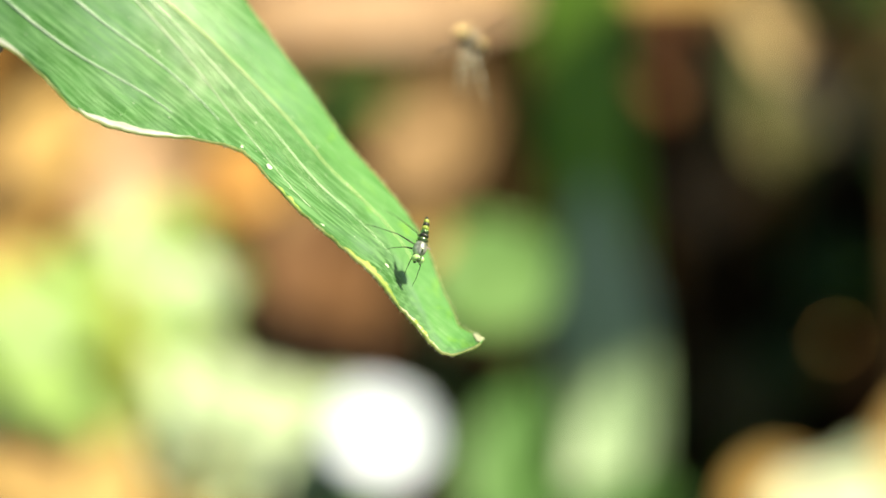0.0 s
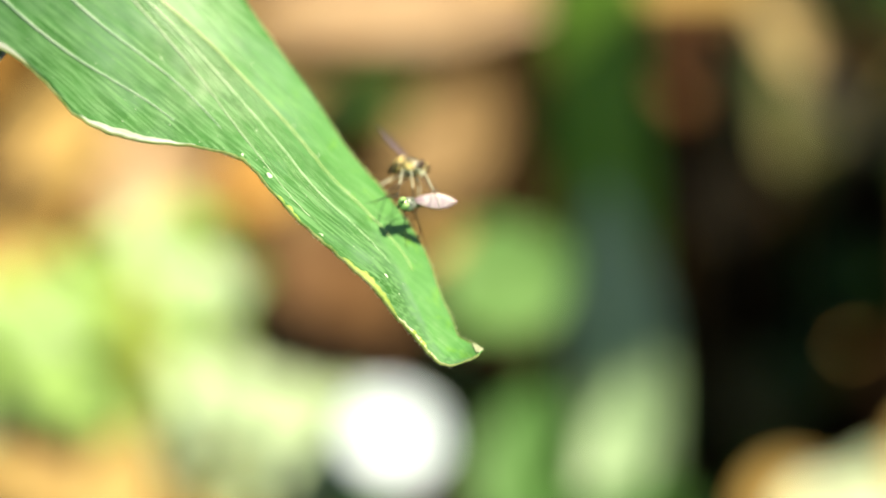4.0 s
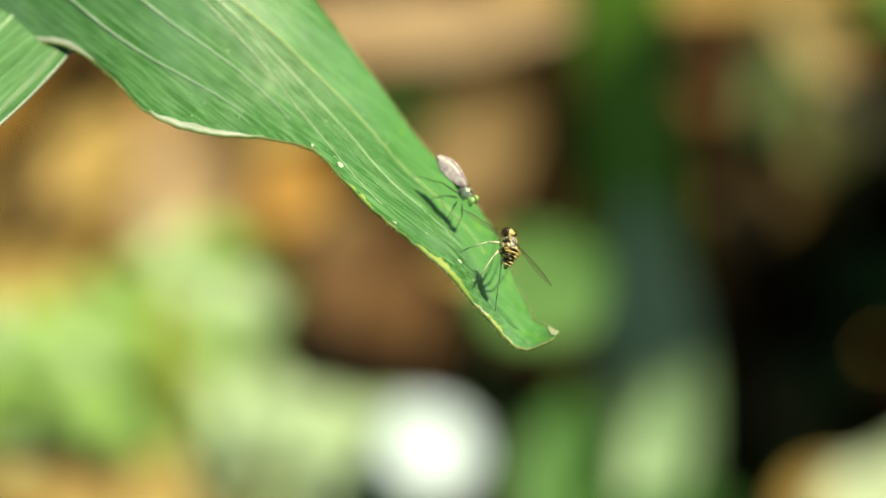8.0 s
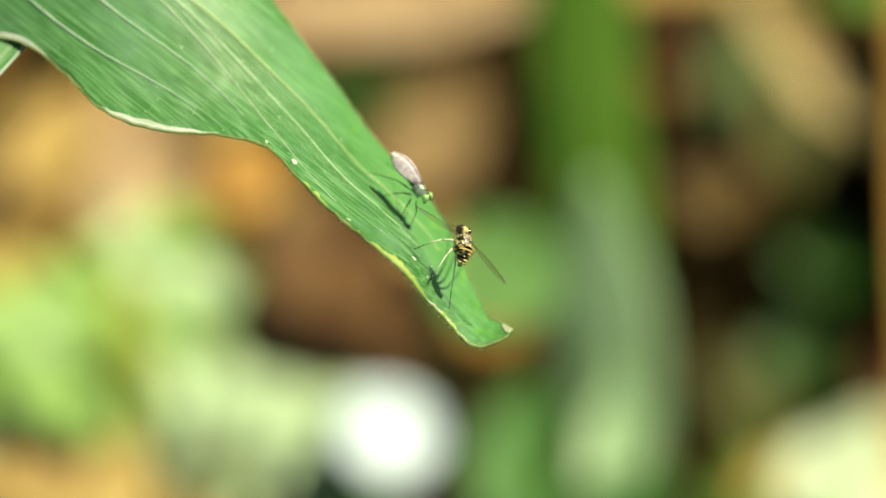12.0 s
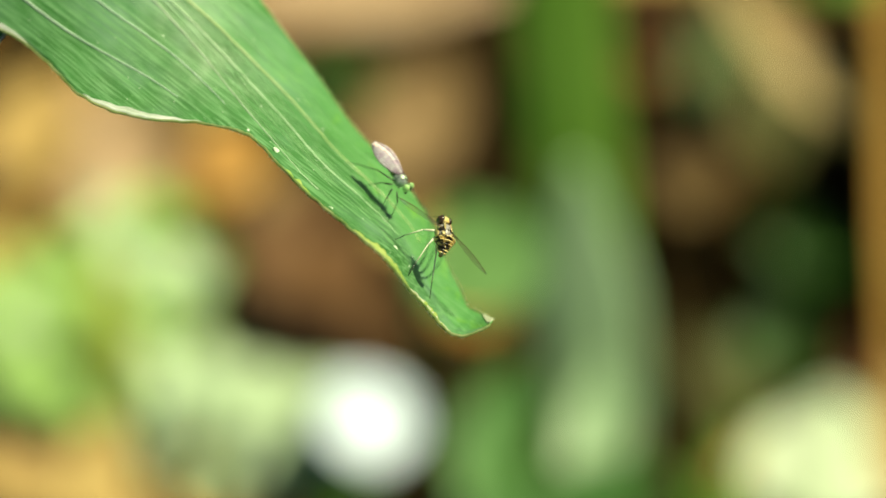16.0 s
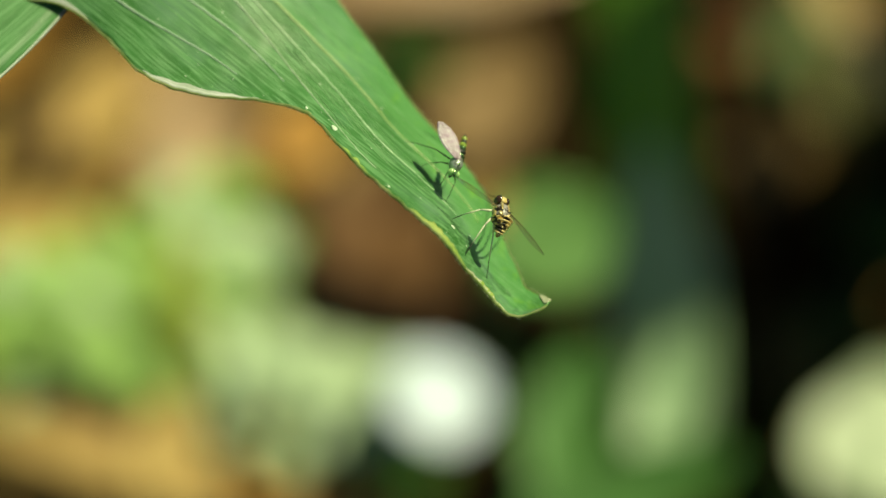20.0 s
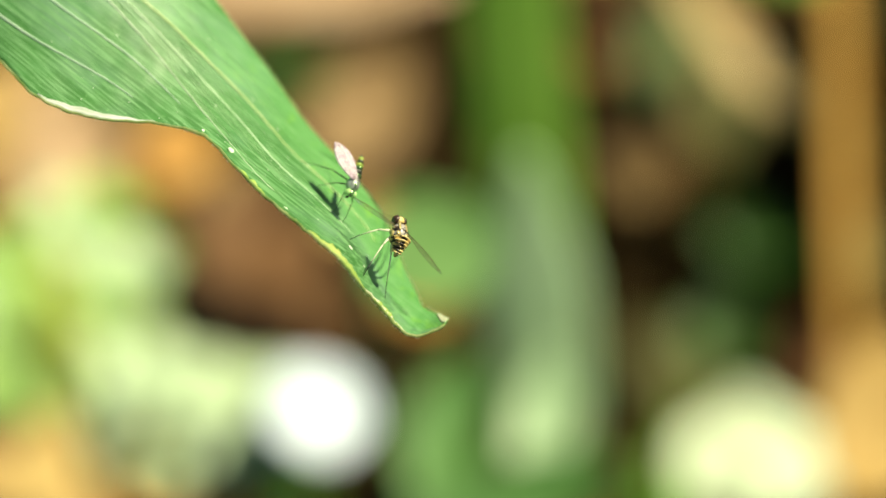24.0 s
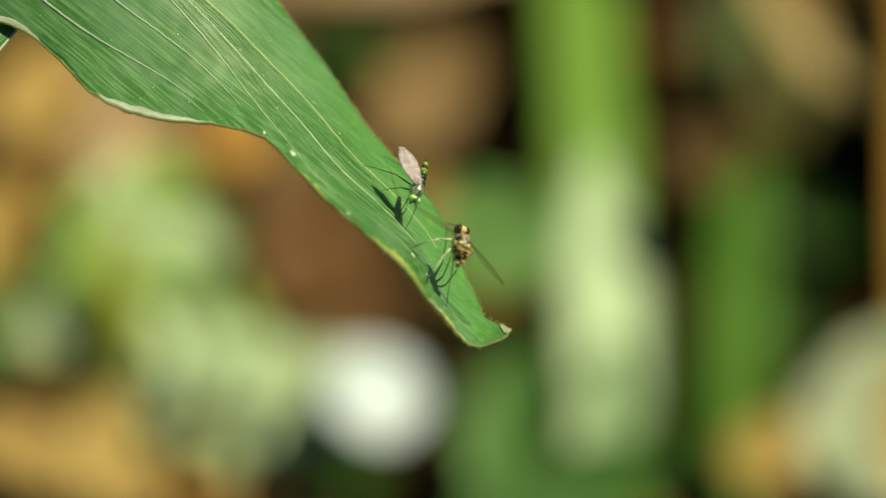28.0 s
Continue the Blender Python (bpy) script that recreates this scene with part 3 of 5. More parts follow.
    part("lower_rim", tube([second(k / 60, 0.0) for k in range(61)], [0.00016] * 61, 6), PALE_RIM, other, "pale rim")
    for q in (0.3, 0.5, 0.7):
        part("vein", tube([second(0.96 * k / 40, q) + Vector((0, 0, 0.0002)) for k in range(41)], [0.00012] * 41, 5), VEIN, other)
    base = LEAF @ leaf_point(-60, 2.0)
    foot = plant.matrix_world.translation
    stalk = []
    for k in range(13):
        t = k / 12
        p = foot.lerp(Vector((foot.x, foot.y, base.z - 0.02)), min(1, t * 1.25))
        if t > 0.8:
            p = p.lerp(base, ((t - 0.8) / 0.2) ** 1.2)
        stalk.append(inv @ p)
    part("stem", tube(stalk, [0.0028 - 0.0012 * k / 12 for k in range(13)], 10), STEM, plant, "upright green stem")
    return leaf, local


main_leaf, leaf_rest = build_leaf()


# ---- litter and low plants ----
def leaf_sheet(length, width, heading, curl, seed, waist=0.85, thick=0.0004, nu=22, nv=10):
    """An oval leaf with a raised rim, a fold on the midrib and an uneven outline."""
    ca, sa = math.cos(radians(heading)), math.sin(radians(heading))

    def fn(u, v):
        w = width / 2 * max(0.02, math.sin(math.pi * (0.03 + 0.94 * u))) ** waist
        w *= 1 + 0.14 * noise.noise((u * 4 + seed, v * 2, seed))
        x, y = (u - 0.5) * length, (v - 0.5) * 2 * w
        z = curl * (abs(v - 0.5) * 2) ** 2 * width * 0.6 + curl * ((u - 0.5) * 2) ** 2 * length * 0.25
        z += 0.05 * width * noise.noise((x * 60 + seed * 7, y * 60, 0))
        return Vector((x * ca - y * sa, x * sa + y * ca, z))
    return sheet(fn, nu, nv, thick), fn


SEEDS = random.Random(11)


def lay(name, label, category, group, at, length, width, heading, tilt, roll, curl, tint, waist):
    seed = SEEDS.uniform(0, 50)
    thing = empty(name, pose(*at, tilt * 0.6, roll, 0))
    tagged(thing, label, category, group)
    bm, fn = leaf_sheet(length, width, heading, curl, seed, waist)
    part("blade", bm, TINTS[tint], thing)
    rib = [fn(0.02 + 0.96 * k / 14, 0.5) + Vector((0, 0, 0.0003)) for k in range(15)]
    part("midrib", tube(rib, [width * 0.022 * (1 - 0.7 * k / 15) + 0.0002 for k in range(15)], 6), TINTS[tint], thing)
    return thing, fn


def stalk_down(thing, fn, tint, radius):
    """A stalk from the leaf's base down into the soil."""
    m = thing.matrix_world
    inv = m.inverted()
    p = m @ fn(0.0, 0.5)
    q = Vector((p.x, p.y + 0.004, ground_height(p.x, p.y + 0.004) - 0.004))
    part("stalk", tube([inv @ p.lerp(q, t) for t in (0, 0.33, 0.66, 1)], [radius] * 4, 7), TINTS[tint], thing)


def dead_leaf(at, length, width, heading, tilt, roll, curl, tint, label):
    thing, fn = lay("dead_leaf", label, "dead leaf", "fallen dead leaves", at, length, width, heading, tilt, roll, curl, tint, 0.7)
    stalk_down(thing, fn, tint, 0.0008)


def green_leaf(at, length, width, heading, tilt, roll, curl, tint, label):
    thing, fn = lay("green_leaf", label, "leaf", "low green leaves", at, length, width, heading, tilt, roll, curl, tint, 0.8)
    stalk_down(thing, fn, tint, 0.0011)


def petal(at, length, width, heading, tilt, roll, curl, tint, label):
    thing, fn = lay("petal", label, "petal", "", at, length, width, heading, tilt, roll, curl, tint, 0.55)
    stalk_down(thing, fn, tint, 0.0007)


dead_leaf((-0.0647, 0.5460, 0.0350), 0.0811, 0.0185, 3, 38, 0, 0.15, "pinktan", "long pale pinkish dry leaf lying across the litter")
dead_leaf((-0.0804, 0.5493, 0.0200), 0.0434, 0.0145, -12, 30, 5, 0.2, "orange", "orange-brown dry leaf half under a paler one")
dead_leaf((-0.0502, 0.5027, 0.0300), 0.0355, 0.0240, 60, 40, 8, 0.18, "pink", "rounded pinkish-tan dead leaf propped on the soil")
dead_leaf((0.0351, 0.5209, 0.0400), 0.0510, 0.0117, -46, 34, 22, 0.25, "palestraw", "straw-coloured curled dry blade on dark soil")
dead_leaf((0.0197, 0.5419, -0.0200), 0.0284, 0.0224, 20, 35, 0, 0.2, "umber", "umber dead leaf in the hollow, its dimness put into the colour")
dead_leaf((0.0082, 0.5592, 0.0100), 0.0384, 0.0177, 88, 30, 0, 0.25, "rust", "rusty brown dead leaf on the soil")
dead_leaf((-0.0738, 0.4649, 0.0200), 0.0412, 0.0332, 78, 35, -6, 0.15, "redbrown", "reddish-brown dead leaf with a dull face")
dead_leaf((-0.1215, 0.4890, 0.0280), 0.0300, 0.0170, 38, 34, 14, 0.2, "pinktan", "peach-coloured dead leaf leaning on others")
dead_leaf((-0.0945, 0.4930, 0.0280), 0.0250, 0.0170, 64, 34, 14, 0.2, "orange", "orange-tan dead leaf with a curled rim")
dead_leaf((-0.1450, 0.5060, 0.0280), 0.0330, 0.0190, 74, 32, 16, 0.2, "tan", "dull tan leaf among the litter")
dead_leaf((-0.1290, 0.5130, 0.0260), 0.0200, 0.0150, 20, 30, 12, 0.25, "pinktan", "small pale dry leaf with a raised rim")
dead_leaf((-0.1080, 0.5090, 0.0220), 0.0240, 0.0130, -30, 30, 12, 0.2, "umber", "dark brown dead leaf between paler ones")
dead_leaf((-0.0795, 0.4830, 0.0220), 0.0210, 0.0150, 30, 34, 8, 0.2, "pink", "pinkish-brown dead leaf under the green blade")
dead_leaf((-0.1470, 0.3990, 0.0180), 0.0240, 0.0130, 66, 30, 18, 0.2, "tan", "tan dead leaf at the foot of the clover")
dead_leaf((-0.1330, 0.4050, 0.0160), 0.0260, 0.0100, 80, 30, 18, 0.2, "redbrown", "reddish-brown dead leaf at the foot of the clover")
dead_leaf((-0.1170, 0.4020, 0.0180), 0.0260, 0.0150, 84, 30, 18, 0.2, "straw", "yellow straw leaf lying flat")
dead_leaf((-0.0920, 0.4010, 0.0150), 0.0250, 0.0170, 70, 30, 18, 0.2, "orange", "mustard-coloured dead leaf beside the pale green one")
dead_leaf((-0.0800, 0.4060, 0.0100), 0.0260, 0.0140, 14, 28, 12, 0.2, "tan", "tan dead leaf under the pale green ones")
dead_leaf((-0.1040, 0.4090, 0.0100), 0.0230, 0.0130, 60, 28, 12, 0.2, "straw", "straw dead leaf under the pale green ones")
dead_leaf((0.0162, 0.4860, 0.0240), 0.0150, 0.0150, 30, 50, 0, 0.15, "umber", "small rounded brown dead leaf on a stalk over the hollow")
dead_leaf((0.0320, 0.4470, -0.0350), 0.0230, 0.0160, 40, 34, 20, 0.2, "tan", "yellowish dead leaf at the rim of the dark hollow")
dead_leaf((-0.1138, 0.3953, 0.0150), 0.0988, 0.0148, -3, 30, 18, 0.12, "tan", "long tan dry leaf lying along the litter")
dead_leaf((0.0669, 0.4020, 0.0300), 0.0404, 0.0294, 70, 38, 0, 0.2, "tan", "tan dead leaf standing on edge")
dead_leaf((0.0051, 0.5642, 0.0350), 0.1101, 0.0188, 2, 38, 0, 0.15, "tan", "long tan dry leaf across the back of the litter")
dead_leaf((-0.1184, 0.5384, 0.0100), 0.0405, 0.0246, 35, 35, 0, 0.2, "umber", "brown dead leaf under the tan ones")
dead_leaf((-0.1600, 0.4600, 0.0200), 0.0440, 0.0253, 50, 30, 18, 0.2, "tan", "tan dead leaf among green leaflets")
dead_leaf((-0.1808, 0.5260, 0.0300), 0.0462, 0.0266, 30, 36, 0, 0.2, "orange", "orange dead leaf at the back of the litter")
dead_leaf((-0.0658, 0.4488, 0.0100), 0.0343, 0.0198, 20, 35, 0, 0.2, "redbrown", "brown dead leaf beside the white petal")
dead_leaf((-0.0954, 0.5381, 0.0200), 0.0372, 0.0201, 50, 35, 0, 0.2, "straw", "straw dead leaf half hidden in the litter")
dead_leaf((0.0516, 0.5622, 0.0200), 0.0367, 0.0191, 30, 32, 20, 0.2, "orange", "orange-brown dead leaf at the back of the hollow")
green_leaf((-0.0294, 0.4094, 0.0760), 0.0280, 0.0270, 30, 42, 0, 0.1, "softgreen", "round mid-green leaf low above the soil")
green_leaf((-0.0068, 0.4030, 0.0300), 0.0330, 0.0150, 80, 42, 0, 0.15, "sheath", "grey-green narrow leaf rising from the soil")
green_leaf((-0.0287, 0.4090, 0.0200), 0.0374, 0.0187, 75, 38, 0, 0.15, "midgreen", "mid-green leaf beside the white petal")
green_leaf((-0.0660, 0.4040, 0.0080), 0.0240, 0.0130, -10, 30, 8, 0.15, "leafgreen", "fresh green leaf under the white petal")
green_leaf((-0.0147, 0.3799, 0.0300), 0.0501, 0.0179, 20, 38, 0, 0.15, "midgreen", "mid-green leaf low on the litter")
green_leaf((-0.0704, 0.5338, 0.0200), 0.0242, 0.0171, 30, 35, 0, 0.15, "deepgreen", "deep green small leaf behind dead leaves")
green_leaf((0.0597, 0.5625, 0.0300), 0.0378, 0.0174, 10, 35, 0, 0.15, "leafgreen", "mid-green leaf at the back")
petal((-0.0572, 0.4155, 0.0200), 0.0230, 0.0230, 15, 30, 20, 0.12, "white", "fallen white petal catching the sun")


def scatter():
    """More fallen leaves, loosely strewn on the lit side of the hollow."""
    rng = random.Random(21)
    kinds = (("orange", "small orange-brown dead leaf in the litter"), ("tan", "small tan dead leaf in the litter"), ("straw", "small straw-yellow dead leaf in the litter"),
             ("rust", "small rusty dead leaf in the litter"), ("pink", "small pinkish-brown dead leaf in the litter"), ("umber", "small dark brown dead leaf in the litter"), ("redbrown", "small reddish-brown dead leaf in the litter"))
    for _ in range(62):
        x, y = rng.uniform(-0.23, -0.035), rng.uniform(0.37, 0.62)
        tint, label = rng.choice(kinds)
        dead_leaf((x, y, ground_height(x, y) + rng.uniform(0.004, 0.012)), rng.uniform(0.014, 0.030), rng.uniform(0.008, 0.015),
                  rng.uniform(0, 180), rng.uniform(5, 35), rng.uniform(0, 28), rng.uniform(0.1, 0.3), tint, label)


scatter()
# Leaves strewn down the hollow, in dark tints that carry the shade there.
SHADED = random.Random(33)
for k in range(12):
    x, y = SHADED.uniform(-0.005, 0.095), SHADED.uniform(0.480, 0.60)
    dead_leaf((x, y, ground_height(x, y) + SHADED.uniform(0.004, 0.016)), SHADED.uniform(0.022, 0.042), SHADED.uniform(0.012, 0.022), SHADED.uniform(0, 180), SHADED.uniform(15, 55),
              SHADED.uniform(-15, 15), 0.2, SHADED.choice(("olive", "rust", "deepgreen", "deepgreen")), "dead leaf down in the hollow, shade put into its dark tint")


def clover(x, y, height, size, tilt, turn, tint, label):
    """A low plant: a thin stem with three leaflets at its top."""
    plant = empty("clover", pose(x, y, ground_height(x, y)))
    tagged(plant, label, "clover", "clump of low clover")
    part("stem", tube([(0, 0, -0.004), (0.002, -0.001, height * 0.5), (0, -0.003, height)], [0.0009, 0.0008, 0.0007], 7), TINTS["leafgreen"], plant)
    for k in range(3):
        bm, fn = leaf_sheet(size, size * 1.05, 0, 0.12, k + x * 40, 0.42, 0.0003, 12, 8)
        bmesh.ops.translate(bm, verts=bm.verts, vec=(size * 0.52, 0, 0))
        leaflet = part("leaflet", bm, TINTS[tint], plant)
        leaflet.matrix_local = pose(0, -0.003, height) @ pose(0, 0, 0, tilt, 13, 0) @ pose(0, 0, 0, 0, 0, turn + 120 * k)
    return plant


swayed = []
CLOVER = random.Random(4)
# Tall leaflets get sunlit tints, low ones mostly darker: light put into colour.
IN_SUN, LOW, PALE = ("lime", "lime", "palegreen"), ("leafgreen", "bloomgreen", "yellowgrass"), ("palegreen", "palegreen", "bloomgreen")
for middle_x, middle_y, spread, count, sways, tints in (
        (-0.1390, 0.4440, 0.0095, 52, -66, IN_SUN), (-0.1165, 0.4560, 0.0095, 52, 0, IN_SUN), (-0.1225, 0.4310, 0.0085, 46, 55, IN_SUN),
        (-0.165, 0.432, 0.009, 14, -66, IN_SUN), (-0.1050, 0.4250, 0.0060, 22, 0, PALE), (-0.0900, 0.4210, 0.0060, 22, 0, PALE), (-0.0760, 0.4180, 0.0050, 14, 0, PALE)):
    for k in range(count):
        x, y = CLOVER.gauss(middle_x, spread), CLOVER.gauss(middle_y, spread)
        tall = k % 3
        label = "low clover under taller leaflets, its tint duller for shade"
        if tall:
            label = "pale grey-green three-leaflet clover in sun" if tints is PALE else "three-leaflet clover, its light green tint brightened for full sun"
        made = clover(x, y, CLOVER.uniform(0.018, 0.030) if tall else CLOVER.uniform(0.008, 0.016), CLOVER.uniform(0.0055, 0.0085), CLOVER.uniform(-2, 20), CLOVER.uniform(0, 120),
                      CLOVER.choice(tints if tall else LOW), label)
        if sways:
            swayed.append((made, x, y, sways))


def grass_blade(x, y, height, width, lean, bow, tint, label, turn=0, back=0, foot=1.0):
    """An upright strap-shaped blade, folded on its middle."""
    thing = empty("grass_blade", pose(x, y, ground_height(x, y), back) @ pose(0, 0, 0, 0, 0, turn))
    tagged(thing, label, "grass", "upright grass blades")

    def fn(u, v):
        w = width / 2 * (foot + (1 - foot) * min(1, u / 0.5)) * (0.8 + 0.2 * math.sin(math.pi * u)) * (1 if u < 0.8 else max(0.05, 1 - ((u - 0.8) / 0.2) ** 1.6))
        q = (v - 0.5) * 2
        return Vector((q * w + lean * u, -0.02 * width * (1 - abs(q)) - bow * u * u, height * u - 0.004))
    part("blade", sheet(fn, 30, 8, 0.0005), TINTS[tint], thing)
    part("midrib", tube([fn(0.95 * k / 12, 0.5) + Vector((0, -0.0004, 0)) for k in range(13)], [width * 0.03] * 13, 6), TINTS[tint], thing)
    return thing


BLADE_FOOT = (-0.0047, 0.4156)
tall_blade = grass_blade(*BLADE_FOOT, 0.215, 0.0215, -0.012, -0.012, "grass", "broad bright green grass blade with a pale sheath")


# Paler layer added over the blade: waxy bloom and sky sheen as colour.
def bloom(u, v):
    w = 0.0118 * math.sin(math.pi * (0.25 + 0.5 * u)) ** 0.5 * (1 - 0.85 * max(0, (u - 0.55) / 0.45) ** 1.4)
    q = (v - 0.5) * 2
    t = 0.11 + 0.33 * u
    return Vector((q * w - 0.012 * t, -0.0005 * (1 - abs(q)) + 0.012 * t * t - 0.0010, 0.215 * t))


part("sheath", sheet(bloom, 20, 8, 0.0005), TINTS["sheath"], tall_blade, "pale grey-green layer added for the blade's bloom and sheen")
grass_blade(0.0698, 0.440, 0.20, 0.0108, -0.008, 0.0, "drystalk", "dry orange-brown upright stalk of dead grass", 50, -38, 0.3)
grass_blade(-0.1115, 0.412, 0.062, 0.0095, 0.004, -0.03, "yellowgrass", "yellowing green grass blade in sun", 20)
THIN = random.Random(12)
for k in range(14):
    grass_blade(THIN.uniform(-0.165, -0.085), THIN.uniform(0.388, 0.42), THIN.uniform(0.02, 0.04), THIN.uniform(0.003, 0.0055), THIN.uniform(-0.006, 0.006), THIN.uniform(-0.02, 0.0),
                THIN.choice(("drystalk", "yellowgrass", "straw")), "thin yellow-tan dry grass blade among the clover", THIN.uniform(-60, 20))
sunken_blade = grass_blade(0.024, 0.462, 0.125, 0.016, 0.006, 0.0, "leafgreen", "soft green grass blade rising from the dark hollow")


def broad_leaf(x, y, length, width, tint, label):
    """A broad leaf rising from its foot, face to the front, that sways on its stalk."""
    thing = empty("broad_leaf", pose(x, y, ground_height(x, y)))
    tagged(thing, label, "leaf", "low green leaves")

    def fn(u, v):
        w = width / 2 * max(0.03, math.sin(math.pi * (0.04 + 0.93 * u ** 0.8))) ** 0.75
        q = (v - 0.5) * 2
        return Vector((q * w, -0.03 * width * (1 - abs(q)) + 0.004 * noise.noise((u * 4, v * 3, 2)), 0.012 + length * u))
    part("blade", sheet(fn, 26, 12, 0.0004), TINTS[tint], thing)
    part("midrib", tube([fn(0.95 * k / 14, 0.5) + Vector((0, -0.0004, 0)) for k in range(15)], [width * 0.02 * (1 - k / 18) for k in range(15)], 6), TINTS["palegreen"], thing)
    part("stalk", tube([(0, 0, -0.006), (0, 0, 0.006), (0, -0.004, 0.02)], [0.0014, 0.0013, 0.0011], 7), TINTS["leafgreen"], thing)
    return thing


lime_leaf = broad_leaf(0.0400, 0.400, 0.045, 0.037, "limewhite", "broad pale lime leaf with a bright face, swaying")


def build_overhang(x, y, leaves):
    """An unseen leaning plant, added beyond the hollow so that its broad leaves shade it until they sway aside."""
    plant = empty("unseen_shade_plant", pose(x, y, ground_height(x, y)))
    tagged(plant, "unseen tall leafy plant added to shade the dark hollow", "plant")
    part("stem", tube([(0, 0, -0.006), (0.004, 0, 0.12), (0, 0.002, 0.24), (-0.02, 0.0, 0.315)], [0.003, 0.0027, 0.0022, 0.0016], 9), STEM, plant)
    for k, (length, wide, turn, rise) in enumerate(leaves):
        bm, fn = leaf_sheet(length, wide, 0, 0.1, 3.0 + k, 0.6, 0.0004)
        bmesh.ops.translate(bm, verts=bm.verts, vec=(length * 0.52, 0, 0))
        blade = part("leaf", bm, TINTS["leafgreen"], plant)
        blade.matrix_local = pose(-0.018 if rise > 0.3 else -0.004, 0.001, rise) @ pose(0, 0, 0, 0, 6, turn)
    return plant


# Both stand out of view, added only to cast shade on hollow and blades.
unseen_shade_plant = build_overhang(0.345, 0.605, ((0.225, 0.062, 212, 0.315), (0.240, 0.036, 209, 0.325), (0.075, 0.085, 186, 0.315), (0.13, 0.060, 222, 0.280), (0.09, 0.05, 20, 0.25)))
unseen_back_plant = build_overhang(0.240, 0.700, ((0.155, 0.039, 268, 0.305), (0.07, 0.04, 80, 0.27)))


def build_bits():
    """Small broken flakes of litter over the soil."""
    rng = random.Random(3)
    bm = bmesh.new()
    for _ in range(1300):
        x, y = rng.uniform(-0.3, 0.2), rng.uniform(0.33, 0.75)
        if x > -0.065 and rng.random() < 0.9:
            continue
        m = pose(x, y, ground_height(x, y) + 0.001, rng.uniform(-25, 40), rng.uniform(-25, 25), rng.uniform(0, 360))
        a, b = rng.uniform(0.003, 0.009), rng.uniform(0.0015, 0.004)
        ring = [bm.verts.new(m @ Vector((a * math.cos(q), b * math.sin(q), 0.0015 * math.cos(2 * q)))) for q in (k * math.pi / 3 + rng.uniform(-0.2, 0.2) for k in range(6))]
        low = [bm.verts.new(v.co - Vector((0, 0, 0.0005))) for v in ring]
        bm.faces.new(ring)
        bm.faces.new(low[::-1])
        for k in range(6):
            bm.faces.new((ring[k], low[k], low[(k + 1) % 6], ring[(k + 1) % 6]))
    ob = part("litter_flakes", bm, TINTS["tan"], None)
    tagged(ob, "broken pale brown flakes of dead leaf on the soil", "litter", kind="stuff")


build_bits()


# ---- flies ----
def wing_mesh(length, width):
    def fn(u, v):
        w = width * max(0.05, 0.14 * (1 - u) + math.sin(math.pi * min(0.985, u ** 1.3)) ** 0.7)
        return Vector((-length * u, (0.5 - v) * w + 0.06 * width * math.sin(math.pi * u), 0.03 * length * math.sin(math.pi * v) * u)) / 1000
    return fn


def leg(parent, name, mats, hip, knee, ankle, toe, thick):
    mm = [Vector(p) / 1000 for p in (hip, knee, ankle, toe)]
    t = thick / 1000
    femur = part(name, tube((mm[0], mm[0].lerp(mm[1], 0.4), mm[1]), (t * 1.1, t * 1.5, t * 0.8), 8), mats[0], parent)
    part("tibia", tube((mm[1], mm[1].lerp(mm[2], 0.5), mm[2]), (t * 0.8, t * 0.75, t * 0.6), 7), mats[1], femur)
    mid = mm[2].lerp(mm[3], 0.5)
    part("tarsus", tube((mm[2], mid, mm[3]), (t * 0.6, t * 0.5, t * 0.4), 6), mats[2], femur)
    return femur


